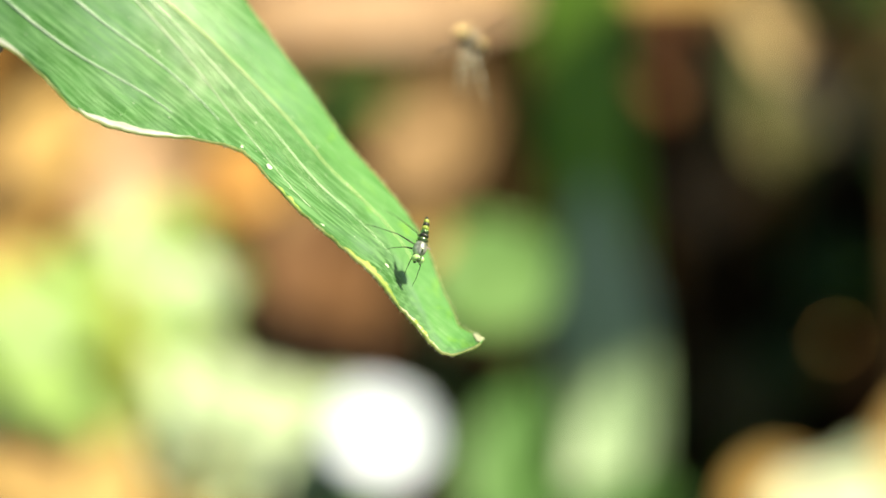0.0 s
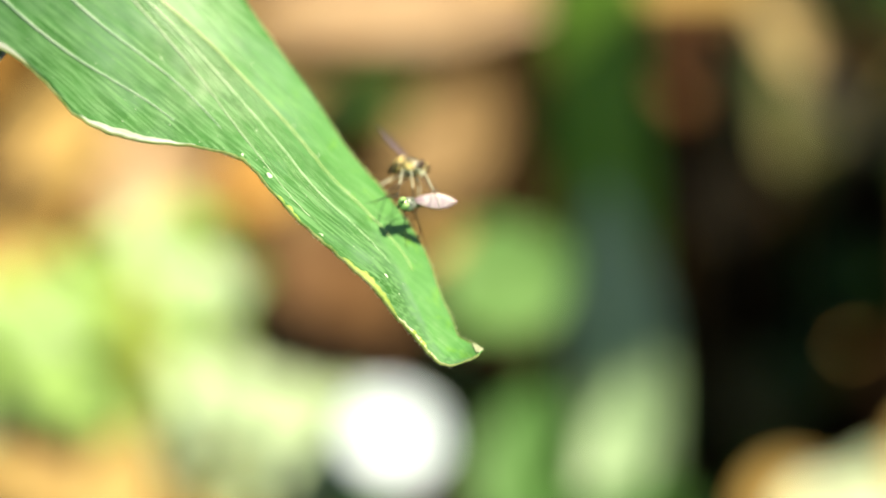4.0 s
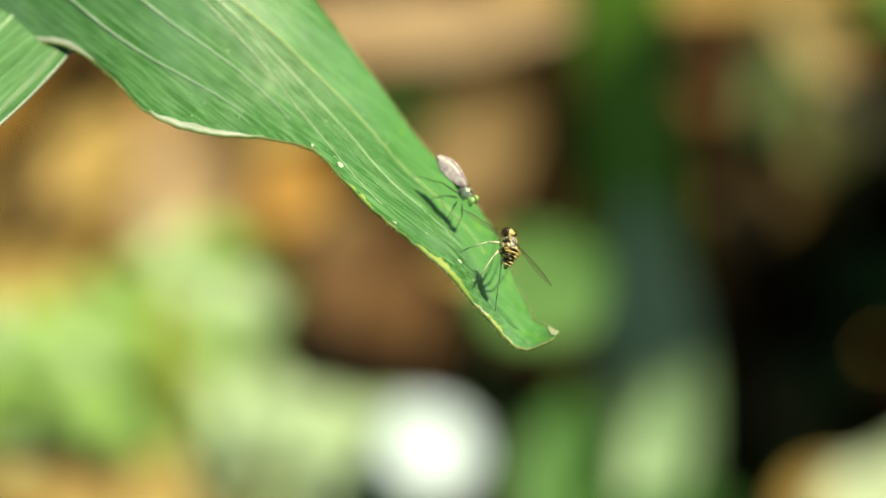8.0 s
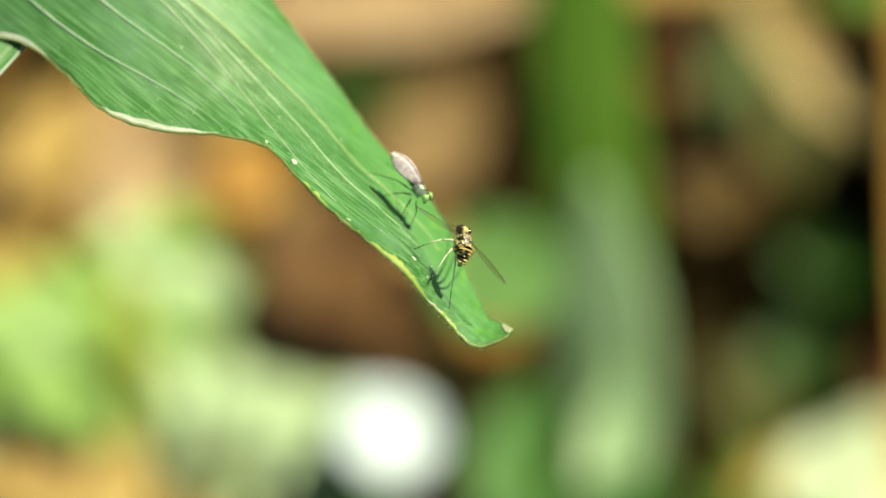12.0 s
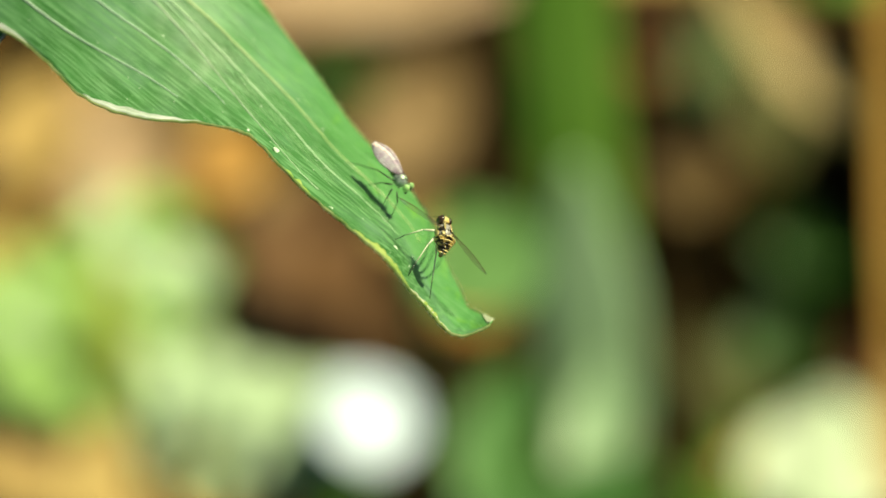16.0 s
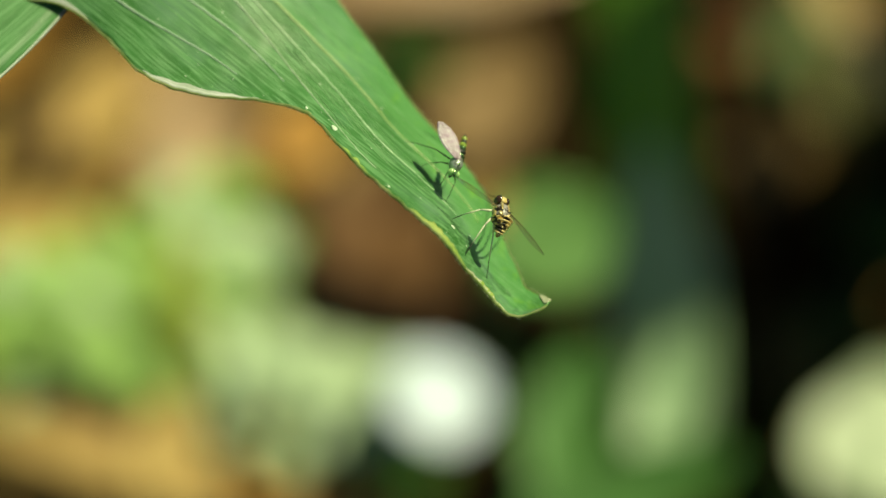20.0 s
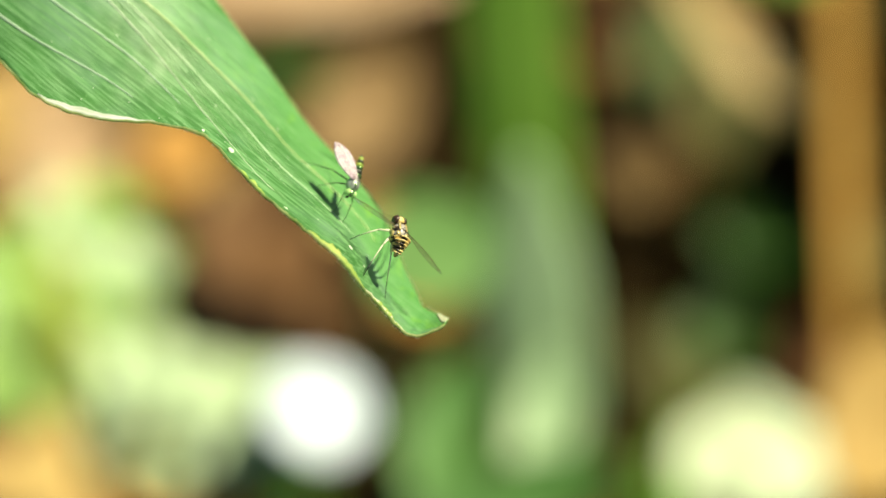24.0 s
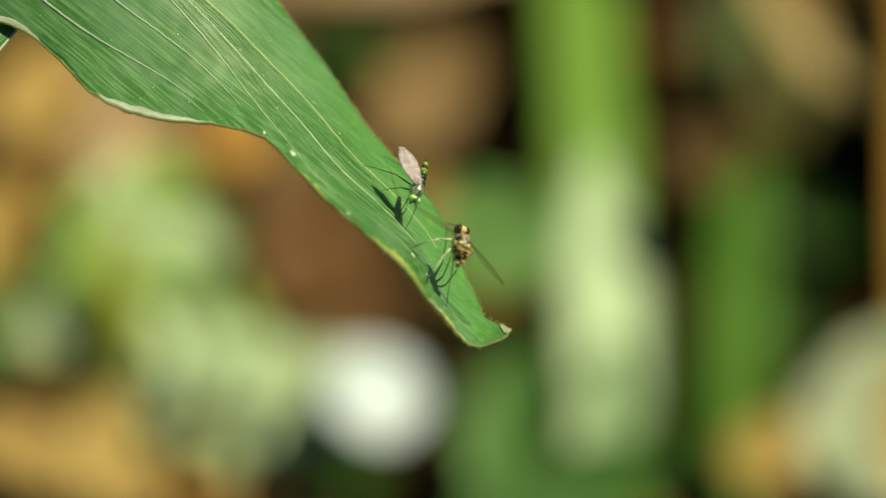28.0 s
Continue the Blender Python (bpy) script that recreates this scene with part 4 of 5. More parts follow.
def build_fly(name, label, look_of):
    """Body along local x, head forward, back up; millimetres."""
    k = look_of
    fly = empty(name, pose(0, 0, 0))
    tagged(fly, label, "fly")
    mm = 0.001

    def e(c, r, turn=(0, 0, 0), taper=0.0, seg=18):
        return egg([a * mm for a in c], [a * mm for a in r], turn, seg, taper=taper)
    part("thorax", e((0, 0, 0), (0.95, 0.68, 0.72), (0, -8, 0)), k["thorax"], fly)
    part("scutellum", e((-0.85, 0, 0.42), (0.28, 0.36, 0.16)), k["band"], fly)
    for side in (1, -1):
        part("side_plate", e((0.05, 0.42 * side, -0.12), (0.62, 0.30, 0.5), (0, 10, 0)), k["side"], fly)
    head = part("head", e((1.18, 0, 0.05), (0.38, 0.60, 0.54)), k["face"], fly)
    for side in (1, -1):
        part("eye", e((1.22, 0.34 * side, 0.12), (0.38, 0.34, 0.48), (0, 0, 18 * side)), k["eye"], head)
        part("antenna", tube([Vector(p) * mm for p in ((1.48, 0.1 * side, 0.22), (1.62, 0.14 * side, 0.28), (1.85, 0.22 * side, 0.32))], (0.00008, 0.00006, 0.00002), 6), DARK_CHITIN, head)
    part("crown", e((1.18, 0, 0.42), (0.32, 0.38, 0.17)), k["crown"], head)
    part("proboscis", tube([Vector(p) * mm for p in ((1.32, 0, -0.3), (1.4, 0, -0.6), (1.36, 0, -0.8))], (0.00016, 0.00014, 0.00010), 8), k["leg"][0], head)
    x, z, r, ang = -0.75, 0.05, k["girth"], k["droop"]
    for n in range(6):
        step = 0.46 * k["tail"]
        dx, dz = math.cos(radians(ang)), math.sin(radians(ang))
        c = (x - dx * step * 0.5, 0, z - dz * step * 0.5)
        part("abdomen_segment", e(c, (step * 0.72, r, r * 0.95), (0, -ang, 0), 0.0, 14), k["abdomen"][n % len(k["abdomen"])], fly)
        x, z = x - dx * step, z - dz * step
        ang += k["curl"]
        r *= 0.87
    part("tail_tip", e((x - 0.1, 0, z - 0.02), (0.3, 0.2, 0.2), (0, -ang, 0)), k["tip"], fly)
    for c, r in k["marks"]:
        for side in (1, -1):
            part("marking", e((c[0], c[1] * side, c[2]), r, (0, 0, 0), 0.0, 10), k["band"], fly)
    hairs = bmesh.new()
    rng = random.Random(8)
    for _ in range(46):
        a, b = rng.uniform(-0.8, 0.7), rng.uniform(-0.5, 0.5)
        p = Vector((a, b, 0.66 * math.sqrt(max(0.05, 1 - a * a * 0.8 - b * b * 1.6)))) * mm
        tube((p, p + Vector((-0.25, b * 0.3, 0.36)) * mm * rng.uniform(0.5, 1)), (0.000018, 0.000005), 3, hairs)
    part("bristles", hairs, DARK_CHITIN, fly)
    to_fly = k["rest"].inverted() @ LEAF
    legs = []
    for side in (1, -1):
        for nm, hip in (("front_leg", (0.55, 0.3, -0.5)), ("middle_leg", (0.05, 0.35, -0.6)), ("hind_leg", (-0.4, 0.35, -0.55))):
            hip = Vector((hip[0], hip[1] * side, hip[2]))
            toe = to_fly @ leaf_point(*k["feet"][nm, side], 0.06) * (1000 / k["size"])
            reach = toe - hip
            knee = hip + reach * 0.36 + Vector((0, 0.06 * side, 0.13)) * reach.length
            ankle = hip + reach * 0.76 + Vector((0, 0.04 * side, 0.07)) * reach.length
            legs.append(leg(fly, nm, k["leg"], hip, knee, ankle, toe, k["leg_thick"]))
        part("haltere", e((-0.65, 0.6 * side, 0.05), (0.1, 0.08, 0.08), seg=8), k["tip"], fly)
    wings = []
    for side in (1, -1):
        fn = wing_mesh(k["wing"], k["wing"] * k["wing_width"])

        def sided(u, v, fn=fn, side=side):
            p = fn(u, v)
            return Vector((p.x, p.y * side, p.z))
        wing = part("left_wing" if side > 0 else "right_wing", sheet(sided, 26, 8, 0.00002), k["membrane"], fly)
        for q in (0.04, 0.22, 0.42, 0.62, 0.82):
            part("wing_vein", tube([sided(0.95 * j / 16, q + 0.06 * math.sin(3 * j / 16)) + Vector((0, 0, 0.00002)) for j in range(17)], [k["vein"] * (1.4 if q < 0.1 else 1)] * 17, 5), k["wing_vein"], wing)
        wings.append(wing)
    grow = Matrix.Scale(k["size"], 4)
    for ob in fly.children_recursive:
        ob.data.transform(grow)
    return fly, wings[0], wings[1], legs


GREEN_REST = stand(-0.02442, 0.21403, 0.28205, (-0.25, -0.85, 0.45), (0.60, 0.55, 0.55))
GREEN_FOLDED = stand(-0.02430, 0.21515, 0.28171, (0.62, -0.75, 0.10), (0.48, 0.62, 0.62))
GOLD_REST = stand(-0.01950, 0.20864, 0.27998, (-0.10, 0.85, -0.75), (0.62, 0.65, 0.50))


def placed_feet(ahead_feet, rest):
    """Six feet on the leaf, each pair sorted to the fly's own two sides."""
    out = {}
    for nm, pair in ahead_feet.items():
        y = [(rest.inverted() @ LEAF @ leaf_point(*sc)).y for sc in pair]
        first = 0 if y[0] > y[1] else 1
        out[nm, 1], out[nm, -1] = pair[first], pair[1 - first]
    return out


green_feet = placed_feet({"front_leg": ((7.7, -1.9), (9.0, -2.3)), "middle_leg": ((4.6, -0.8), (6.6, 1.4)), "hind_leg": ((1.5, 0.1), (2.6, 2.2))}, GREEN_REST)
gold_feet = placed_feet({"front_leg": ((10.7, -3.3), (12.2, 1.0)), "middle_leg": ((14.2, -5.5), (14.2, -0.6)), "hind_leg": ((17.5, -6.0), (15.8, -1.4))}, GOLD_REST)
green_fly, green_left, green_right, green_legs = build_fly("green_fly", "metallic green long-legged fly with clear pinkish wings", dict(
    thorax=STEEL_METAL, band=GREEN_METAL, side=STEEL_METAL, face=GREEN_METAL, eye=GREEN_EYE, crown=GREEN_METAL, droop=-6, curl=5, tail=0.95, girth=0.60, size=1.0,
    marks=(((0.3, 0.0, 0.68), (0.35, 0.12, 0.05)),), abdomen=(GREEN_METAL, DARK_CHITIN, GREEN_METAL, YELLOW_GREEN, DARK_CHITIN, YELLOW_GREEN), tip=DARK_CHITIN, rest=GREEN_REST, feet=green_feet,
    leg=(DARK_CHITIN, DARK_CHITIN, DARK_CHITIN), leg_thick=0.06, wing=4.6, wing_width=0.30, vein=0.000022, membrane=PINK_WING, wing_vein=WING_VEIN))
gold_fly, gold_left, gold_right, _ = build_fly("gold_fly", "golden-brown patterned fly with pale legs and smoky wings", dict(
    thorax=DAPPLED_GREY, band=GOLD, side=SPOTTED_GOLD, face=GOLD, eye=AMBER_EYE, crown=BRIGHT_GOLD, droop=10, curl=9, tail=0.44, girth=0.92, size=1.26,
    marks=(((0.25, 0.3, 0.62), (0.45, 0.14, 0.07)), ((-0.45, 0.38, 0.48), (0.25, 0.2, 0.1)), ((0.3, 0.62, 0.15), (0.2, 0.08, 0.2)), ((-0.3, 0.64, -0.05), (0.22, 0.08, 0.14))), abdomen=(SPOTTED_GOLD,), tip=GOLD, rest=GOLD_REST, feet=gold_feet,
    leg=(PALE_LEG, PALE_LEG, DARK_CHITIN), leg_thick=0.072, wing=4.7, wing_width=0.17, vein=0.000010, membrane=SMOKE_WING, wing_vein=BROWN_CHITIN))


def motions():
    walk(green_fly, [
        (0.00, stand(-0.02097, 0.20806, 0.28113, (-0.20, -0.90, 0.35), (0.55, 0.55, 0.60))),
        (0.04, stand(-0.02097, 0.20801, 0.28114, (-0.20, -0.90, 0.35), (0.55, 0.55, 0.60))),
        (0.10, stand(-0.01295, 0.23094, 0.27114, (-0.95, 0.10, 0.20), (0.00, 0.80, 0.60))),
        (0.20, stand(0.00295, 0.25983, 0.25775, (-0.95, 0.10, 0.20), (0.00, 0.80, 0.60))),
        (0.30, stand(-0.01169, 0.22763, 0.27090, (-0.95, 0.10, 0.20), (0.00, 0.80, 0.60))),
        (0.40, stand(-0.03465, 0.24319, 0.28299, (-0.95, 0.10, 0.20), (0.00, 0.80, 0.60))),
        (0.50, stand(-0.04109, 0.23616, 0.28843, (0.50, -0.80, 0.10), (0.50, 0.50, 0.60))),
        (0.60, stand(-0.03096, 0.22674, 0.28365, (0.60, -0.70, 0.35), (0.48, 0.62, 0.62))),
        (0.70, stand(-0.02632, 0.21908, 0.28219, (0.60, -0.70, 0.35), (0.48, 0.62, 0.62))),
        (0.80, stand(-0.02574, 0.21655, 0.28236, (0.60, -0.70, 0.35), (0.48, 0.62, 0.62))),
        (2.50, stand(-0.02574, 0.21655, 0.28236, (0.60, -0.70, 0.35), (0.48, 0.62, 0.62))),
        (3.20, stand(-0.02341, 0.21729, 0.28063, (0.60, -0.70, 0.35), (0.48, 0.62, 0.62))),
        (4.50, stand(-0.02273, 0.21622, 0.28042, (-0.65, 0.50, 0.50), (0.50, 0.50, 0.60))),
        (4.85, stand(-0.02391, 0.21210, 0.28216, (-0.65, 0.50, 0.50), (0.50, 0.50, 0.60))),
        (5.00, stand(-0.02981, 0.23975, 0.28047, (-0.95, 0.10, 0.20), (0.00, 0.80, 0.60))),
        (5.10, stand(-0.03234, 0.23352, 0.28322, (0.60, -0.70, 0.35), (0.48, 0.62, 0.62))),
        (5.20, stand(-0.02553, 0.22171, 0.28109, (0.60, -0.70, 0.35), (0.48, 0.62, 0.62))),
        (5.30, stand(-0.02448, 0.22267, 0.28020, (0.60, -0.70, 0.35), (0.48, 0.62, 0.62))),
        (5.40, stand(-0.02553, 0.21855, 0.28178, (-0.20, -0.90, 0.35), (0.55, 0.55, 0.60))),
        (5.50, stand(-0.02386, 0.21445, 0.28157, (-0.20, -0.90, 0.35), (0.55, 0.55, 0.60))),
        (7.40, stand(-0.02386, 0.21445, 0.28157, (-0.20, -0.90, 0.35), (0.55, 0.55, 0.60))),
        (7.70, stand(-0.02430, 0.21515, 0.28171, (0.62, -0.75, 0.10), (0.48, 0.62, 0.62))),
        (19.10, stand(-0.02430, 0.21515, 0.28171, (0.62, -0.75, 0.10), (0.48, 0.62, 0.62))),
        (19.40, stand(-0.02442, 0.21403, 0.28205, (-0.25, -0.85, 0.45), (0.60, 0.55, 0.55))),
        (24.00, stand(-0.02442, 0.21403, 0.28205, (-0.25, -0.85, 0.45), (0.60, 0.55, 0.55))),
        (26.00, stand(-0.02428, 0.21449, 0.28185, (-0.25, -0.85, 0.45), (0.60, 0.55, 0.55))),
        (28.00, stand(-0.02428, 0.21449, 0.28185, (-0.25, -0.85, 0.45), (0.60, 0.55, 0.55))),
    ])
    walk(gold_fly, [
        (0.00, stand(-0.01825, 0.25374, 0.27119, (0.60, -0.50, 0.30), (0.30, 0.60, 0.60))),
        (0.05, stand(-0.01599, 0.25241, 0.26996, (0.60, -0.50, 0.30), (0.30, 0.60, 0.60))),
        (0.10, stand(-0.01093, 0.21327, 0.27318, (-0.90, 0.10, 0.30), (-0.10, 0.80, 0.60))),
        (0.20, stand(0.00964, 0.24064, 0.25562, (-0.90, 0.10, 0.30), (-0.10, 0.80, 0.60))),
        (0.30, stand(-0.01682, 0.20721, 0.27851, (-0.70, 0.50, 0.20), (0.60, 0.60, 0.50))),
        (0.40, stand(-0.02399, 0.23120, 0.27821, (-0.90, 0.10, 0.30), (-0.10, 0.80, 0.60))),
        (0.50, stand(-0.02097, 0.22325, 0.27776, (-0.90, 0.10, 0.30), (-0.10, 0.80, 0.60))),
        (0.60, stand(-0.01625, 0.21872, 0.27557, (-0.90, 0.10, 0.30), (-0.10, 0.80, 0.60))),
        (0.70, stand(-0.01782, 0.21056, 0.27839, (-0.10, 0.85, -0.75), (0.62, 0.65, 0.50))),
        (0.80, stand(-0.01857, 0.21043, 0.27893, (-0.10, 0.85, -0.75), (0.62, 0.65, 0.50))),
        (2.50, stand(-0.01857, 0.21043, 0.27893, (-0.10, 0.85, -0.75), (0.62, 0.65, 0.50))),
        (3.20, stand(-0.02257, 0.22435, 0.27822, (0.80, -0.10, 0.50), (0.39, 0.99, -0.43))),
        (4.50, stand(-0.02394, 0.22504, 0.27899, (0.80, -0.10, 0.50), (0.39, 0.99, -0.43))),
        (4.85, stand(-0.02476, 0.21987, 0.28060, (0.80, -0.10, 0.50), (0.39, 0.99, -0.43))),
        (5.00, stand(-0.01932, 0.25146, 0.27213, (-0.90, 0.10, 0.30), (-0.10, 0.80, 0.60))),
        (5.10, stand(-0.01530, 0.25831, 0.26886, (-0.90, 0.10, 0.30), (-0.10, 0.80, 0.60))),
        (5.20, stand(-0.00240, 0.26005, 0.26092, (-0.90, 0.10, 0.30), (-0.10, 0.80, 0.60))),
        (5.30, stand(-0.01652, 0.21274, 0.27702, (-0.10, 0.85, -0.75), (0.62, 0.65, 0.50))),
        (5.40, stand(-0.00009, 0.25352, 0.26015, (-0.90, 0.10, 0.30), (-0.10, 0.80, 0.60))),
        (5.55, stand(-0.01950, 0.20864, 0.27998, (-0.10, 0.85, -0.75), (0.62, 0.65, 0.50))),
        (28.00, stand(-0.01950, 0.20864, 0.27998, (-0.10, 0.85, -0.75), (0.62, 0.65, 0.50))),
    ])
    turned = GREEN_FOLDED.inverted() @ GREEN_REST
    for one in green_legs:
        walk(one, [(0.0, Matrix()), (0.5, Matrix()), (0.7, turned), (4.9, turned), (5.4, Matrix()), (7.4, Matrix()), (7.7, turned), (19.1, turned), (19.4, Matrix()), (28.0, Matrix())])
    walk(green_left, [(0.00, pose(-0.0001, 0.00012, 0.00062, 40, -59.9, -46.1)), (0.04, pose(-0.0001, 0.00012, 0.00062, 40, -59.9, -46.1)), (0.10, pose(-0.0001, 0.00012, 0.00062, 62.0, 0.0, -85.0)), (0.50, pose(-0.0001, 0.00012, 0.00062, 62.0, 0.0, -85.0)), (0.70, pose(-0.0001, 0.00012, 0.00062, 19.4, -14.5, -83.9)), (2.50, pose(-0.0001, 0.00012, 0.00062, 19.4, -14.5, -83.9)), (4.00, pose(-0.0001, 0.00012, 0.00062, -41.5, 29.8, -25.2)), (4.90, pose(-0.0001, 0.00012, 0.00062, -41.5, 29.8, -25.2)), (5.00, pose(-0.0001, 0.00012, 0.00062, 62.0, 0.0, -85.0)), (5.20, pose(-0.0001, 0.00012, 0.00062, 30.0, -6.0, -50.0)), (5.50, pose(-0.0001, 0.00012, 0.00062, 72.7, 45.8, -55.6)), (7.40, pose(-0.0001, 0.00012, 0.00062, 72.7, 45.8, -55.6)), (7.70, pose(-0.0001, 0.00012, 0.00062, 61.7, 4.1, 7.3) @ pose(0, 0, 0, -16)), (19.10, pose(-0.0001, 0.00012, 0.00062, 61.7, 4.1, 7.3) @ pose(0, 0, 0, -16)), (19.40, pose(-0.0001, 0.00012, 0.00062, 7.3, -0.9, 48.8)), (28.00, pose(-0.0001, 0.00012, 0.00062, 7.3, -0.9, 48.8))])
    walk(green_right, [(0.00, pose(-0.0001, -0.00012, 0.00062, -30, -59.9, -46.1)), (0.03, pose(-0.0001, -0.00012, 0.00062, -30, -59.9, -46.1)), (0.065, pose(-0.0001, -0.00012, 0.00062, -40, -30, 20)), (0.10, pose(-0.0001, -0.00012, 0.00062, -62.0, 0.0, 85.0)), (0.50, pose(-0.0001, -0.00012, 0.00062, -62.0, 0.0, 85.0)), (0.70, pose(-0.0001, -0.00012, 0.00062, 71.7, 33.5, 1.7) @ pose(0, 0, 0, -45)), (2.50, pose(-0.0001, -0.00012, 0.00062, 71.7, 33.5, 1.7) @ pose(0, 0, 0, -45)), (4.00, pose(-0.0001, -0.00012, 0.00062, -42.2, 26.4, -27.5)), (4.90, pose(-0.0001, -0.00012, 0.00062, -42.2, 26.4, -27.5)), (5.00, pose(-0.0001, -0.00012, 0.00062, -62.0, 0.0, 85.0)), (5.20, pose(-0.0001, -0.00012, 0.00062, -30.0, -6.0, 50.0)), (5.50, pose(-0.0001, -0.00012, 0.00062, -41.8, 2.2, 51.5)), (7.40, pose(-0.0001, -0.00012, 0.00062, -41.8, 2.2, 51.5)), (7.70, pose(-0.0001, -0.00012, 0.00062, 61.7, 3.0, 8.1) @ pose(0, 0, 0, -16)), (19.10, pose(-0.0001, -0.00012, 0.00062, 61.7, 3.0, 8.1) @ pose(0, 0, 0, -16)), (19.40, pose(-0.0001, -0.00012, 0.00062, 7.0, -1.8, 50.1)), (28.00, pose(-0.0001, -0.00012, 0.00062, 7.0, -1.8, 50.1))])
    walk(gold_left, [(0.00, pose(-0.0001, 0.00040, 0.00062, 62.0, 0.0, -85.0)), (0.60, pose(-0.0001, 0.00040, 0.00062, 62.0, 0.0, -85.0)), (0.80, pose(-0.0001, 0.00040, 0.00062, -6.5, -3.3, -109.9)), (2.50, pose(-0.0001, 0.00040, 0.00062, -6.5, -3.3, -109.9)), (3.60, pose(-0.0001, 0.00040, 0.00062, -89.7, 19.2, 49.4)), (4.90, pose(-0.0001, 0.00040, 0.00062, -89.7, 19.2, 49.4)), (5.40, pose(-0.0001, 0.00040, 0.00062, 62.0, 0.0, -85.0)), (5.60, pose(-0.0001, 0.00040, 0.00062, -6.5, -3.3, -109.9)), (28.00, pose(-0.0001, 0.00040, 0.00062, -6.5, -3.3, -109.9))])
    walk(gold_right, [(0.00, pose(-0.0001, -0.00040, 0.00062, -62.0, 0.0, 85.0)), (0.60, pose(-0.0001, -0.00040, 0.00062, -62.0, 0.0, 85.0)), (0.80, pose(-0.0001, -0.00040, 0.00062, 2.7, -12.5, 65.0)), (2.50, pose(-0.0001, -0.00040, 0.00062, 2.7, -12.5, 65.0)), (3.60, pose(-0.0001, -0.00040, 0.00062, -54.5, -29.8, -139.5)), (4.90, pose(-0.0001, -0.00040, 0.00062, -54.5, -29.8, -139.5)), (5.40, pose(-0.0001, -0.00040, 0.00062, -62.0, 0.0, 85.0)), (5.60, pose(-0.0001, -0.00040, 0.00062, 2.7, -12.5, 65.0)), (28.00, pose(-0.0001, -0.00040, 0.00062, 2.7, -12.5, 65.0))])
    foot_x, foot_y = BLADE_FOOT
    foot_z = ground_height(foot_x, foot_y)
    walk(tall_blade, [(t, pose(foot_x, foot_y, foot_z, back) @ pose(0, 0, 0, 0, 0, turn)) for t, back, turn in (
        (0.0, -20, 9), (24.2, -20, 9), (25.0, -34, 15), (26.0, -62, 20), (28.0, -70, 20))])
    walk(lime_leaf, [(0.0, pose(0.0417, 0.3982, ground_height(0.0417, 0.3982), -106) @ pose(0, 0, 0, 0, 14, 0)), (2.5, pose(0.0417, 0.3982, ground_height(0.0417, 0.3982), -106) @ pose(0, 0, 0, 0, 14, 0)), (6.5, pose(0.0417, 0.3982, ground_height(0.0417, 0.3982), -104) @ pose(0, 0, 0, 0, 12, 0)), (9.0, pose(0.0417, 0.3982, ground_height(0.0417, 0.3982), -98) @ pose(0, 0, 0, 0, 14, 0)), (13.5, pose(0.0417, 0.3982, ground_height(0.0417, 0.3982), -95) @ pose(0, 0, 0, 0, 12, 0)), (19.0, pose(0.0417, 0.3982, ground_height(0.0417, 0.3982), -92) @ pose(0, 0, 0, 0, 4, 0)), (21.0, pose(0.0417, 0.3982, ground_height(0.0417, 0.3982), -91) @ pose(0, 0, 0, 0, 3, 0)), (23.0, pose(0.0417, 0.3982, ground_height(0.0417, 0.3982), -97) @ pose(0, 0, 0, 0, 3, 0)), (24.0, pose(0.0417, 0.3982, ground_height(0.0417, 0.3982), -97) @ pose(0, 0, 0, 0, 0, 0)), (24.5, pose(0.0417, 0.3982, ground_height(0.0417, 0.3982), -80) @ pose(0, 0, 0, 0, -2, 0)), (25.0, pose(0.0417, 0.3982, ground_height(0.0417, 0.3982), -62) @ pose(0, 0, 0, 0, -3, 0)), (26.0, pose(0.0417, 0.3982, ground_height(0.0417, 0.3982), -54) @ pose(0, 0, 0, 0, 4, 0)), (28.0, pose(0.0417, 0.3982, ground_height(0.0417, 0.3982), -56) @ pose(0, 0, 0, 0, 26, 0))])
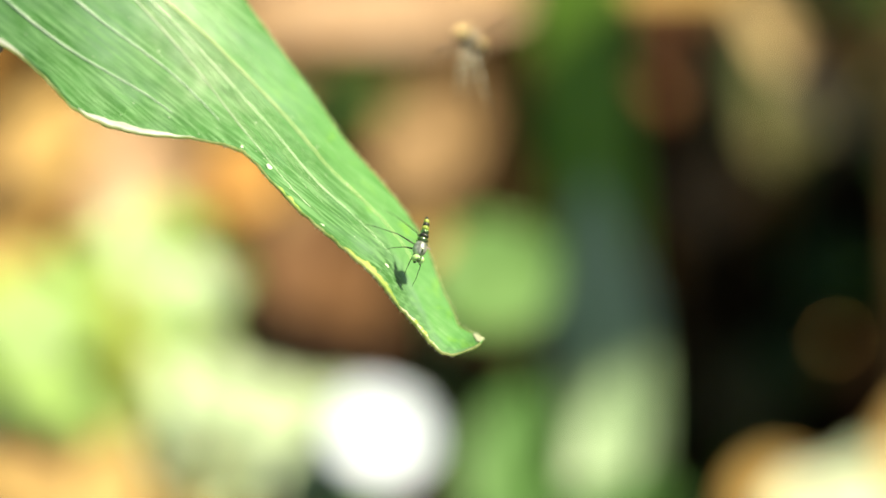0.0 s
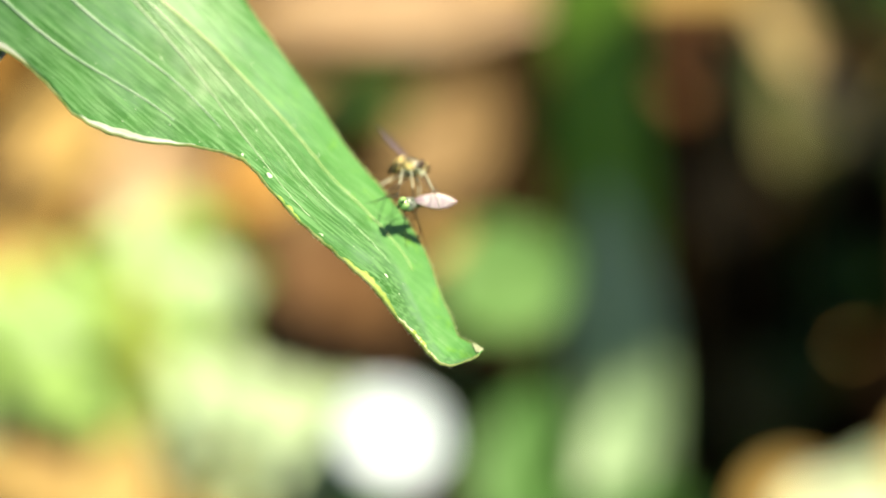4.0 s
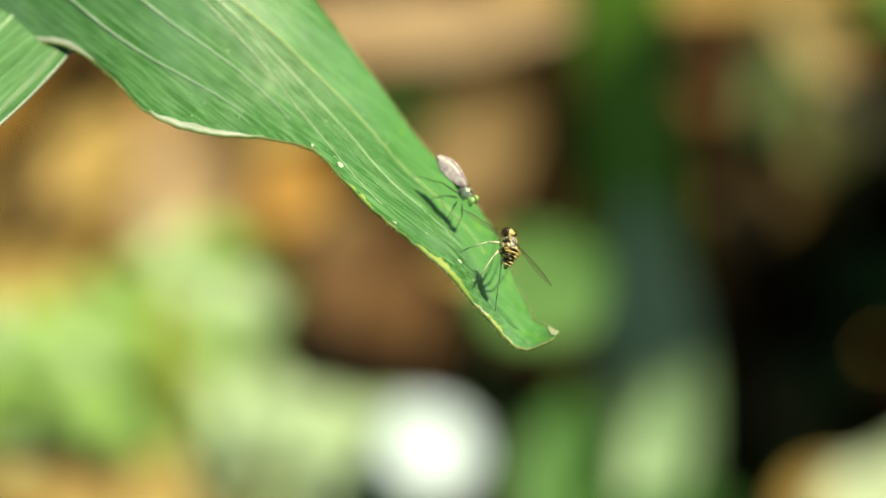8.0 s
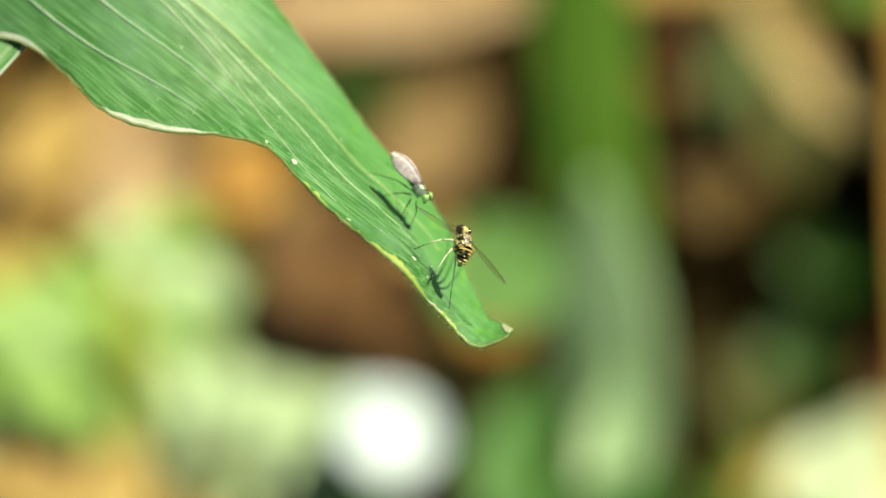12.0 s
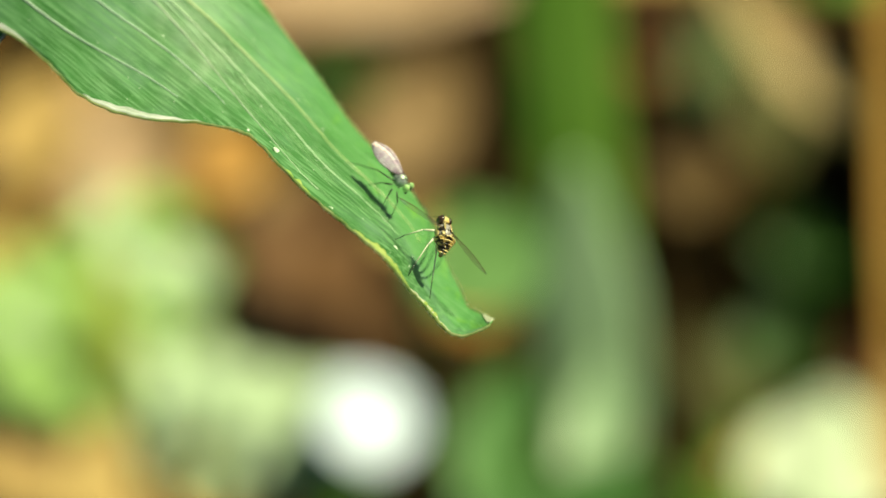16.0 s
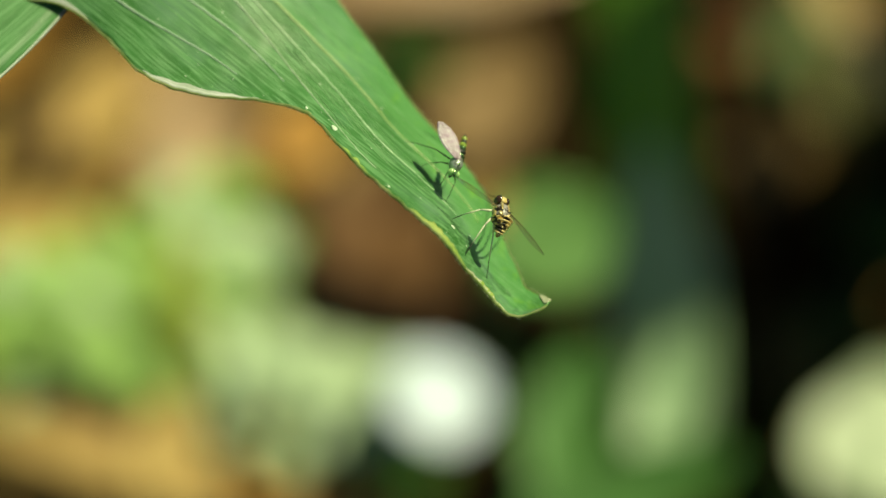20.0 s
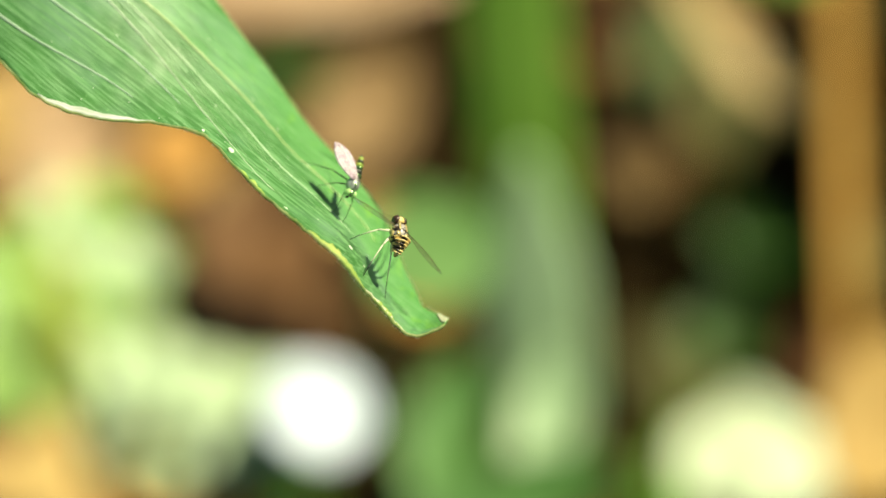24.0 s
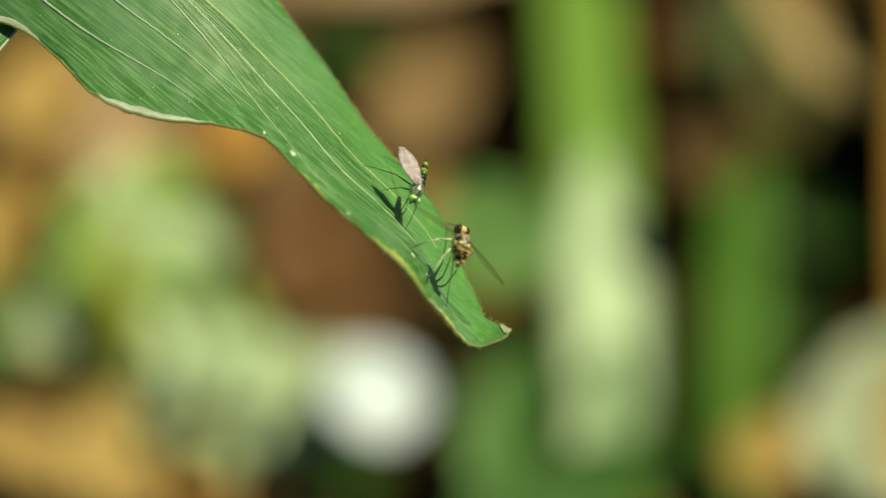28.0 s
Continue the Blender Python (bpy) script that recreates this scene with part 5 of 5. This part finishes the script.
    walk(main_leaf, [(0.0, leaf_rest @ pose(0, 0, 0, 0)), (2.5, leaf_rest @ pose(0, 0, 0, 0)), (5.0, leaf_rest @ pose(0, 0, 0, 1)), (6.0, leaf_rest @ pose(0, 0, 0, 1.1)), (7.0, leaf_rest @ pose(0, 0, 0, 0.8)), (8.0, leaf_rest @ pose(0, 0, 0, 1.6)), (9.0, leaf_rest @ pose(0, 0, 0, 2)), (10.0, leaf_rest @ pose(0, 0, 0, 2.2)), (11.0, leaf_rest @ pose(0, 0, 0, 1.8)), (12.0, leaf_rest @ pose(0, 0, 0, 1.4)), (13.0, leaf_rest @ pose(0, 0, 0, 0.8)), (15.5, leaf_rest @ pose(0, 0, 0, 0.2)), (17.0, leaf_rest @ pose(0, 0, 0, 0)), (20.0, leaf_rest @ pose(0, 0, 0, 0)), (22.5, leaf_rest @ pose(0, 0, 0, 0.5)), (23.0, leaf_rest @ pose(0, 0, 0, 0.6)), (24.0, leaf_rest @ pose(0, 0, 0, 0.4)), (25.0, leaf_rest @ pose(0, 0, 0, -0.5)), (26.0, leaf_rest @ pose(0, 0, 0, -0.4)), (28.0, leaf_rest @ pose(0, 0, 0, -1.2))])
    walk(sunken_blade, [(0.0, pose(0.024, 0.462, ground_height(0.024, 0.462), -95)), (24.3, pose(0.024, 0.462, ground_height(0.024, 0.462), -95)), (26.0, pose(0.024, 0.462, ground_height(0.024, 0.462), -80)), (28.0, pose(0.024, 0.462, ground_height(0.024, 0.462), -58))])
    shade_z = ground_height(0.345, 0.605)
    walk(unseen_shade_plant, [(t, pose(0.345, 0.605, shade_z, 0, 0, turn)) for t, turn in (
        (0.0, 0), (8.0, 0), (8.2, -20), (8.5, -78), (18.7, -78), (19.3, 0), (22.2, 0), (22.8, -78), (28.0, -78))])
    back_z = ground_height(0.240, 0.700)
    walk(unseen_back_plant, [(t, pose(0.240, 0.700, back_z, 0, 0, turn)) for t, turn in ((0.0, 0), (4.8, 0), (5.8, -70), (28.0, -70))])
    for made, x, y, over in swayed:
        z = ground_height(x, y)
        walk(made, [(0.0, pose(x, y, z)), (25.2, pose(x, y, z)), (26.3, pose(x, y, z, -12, over * 0.94, 0)), (28.0, pose(x, y, z, -14, over, 0))])


motions()
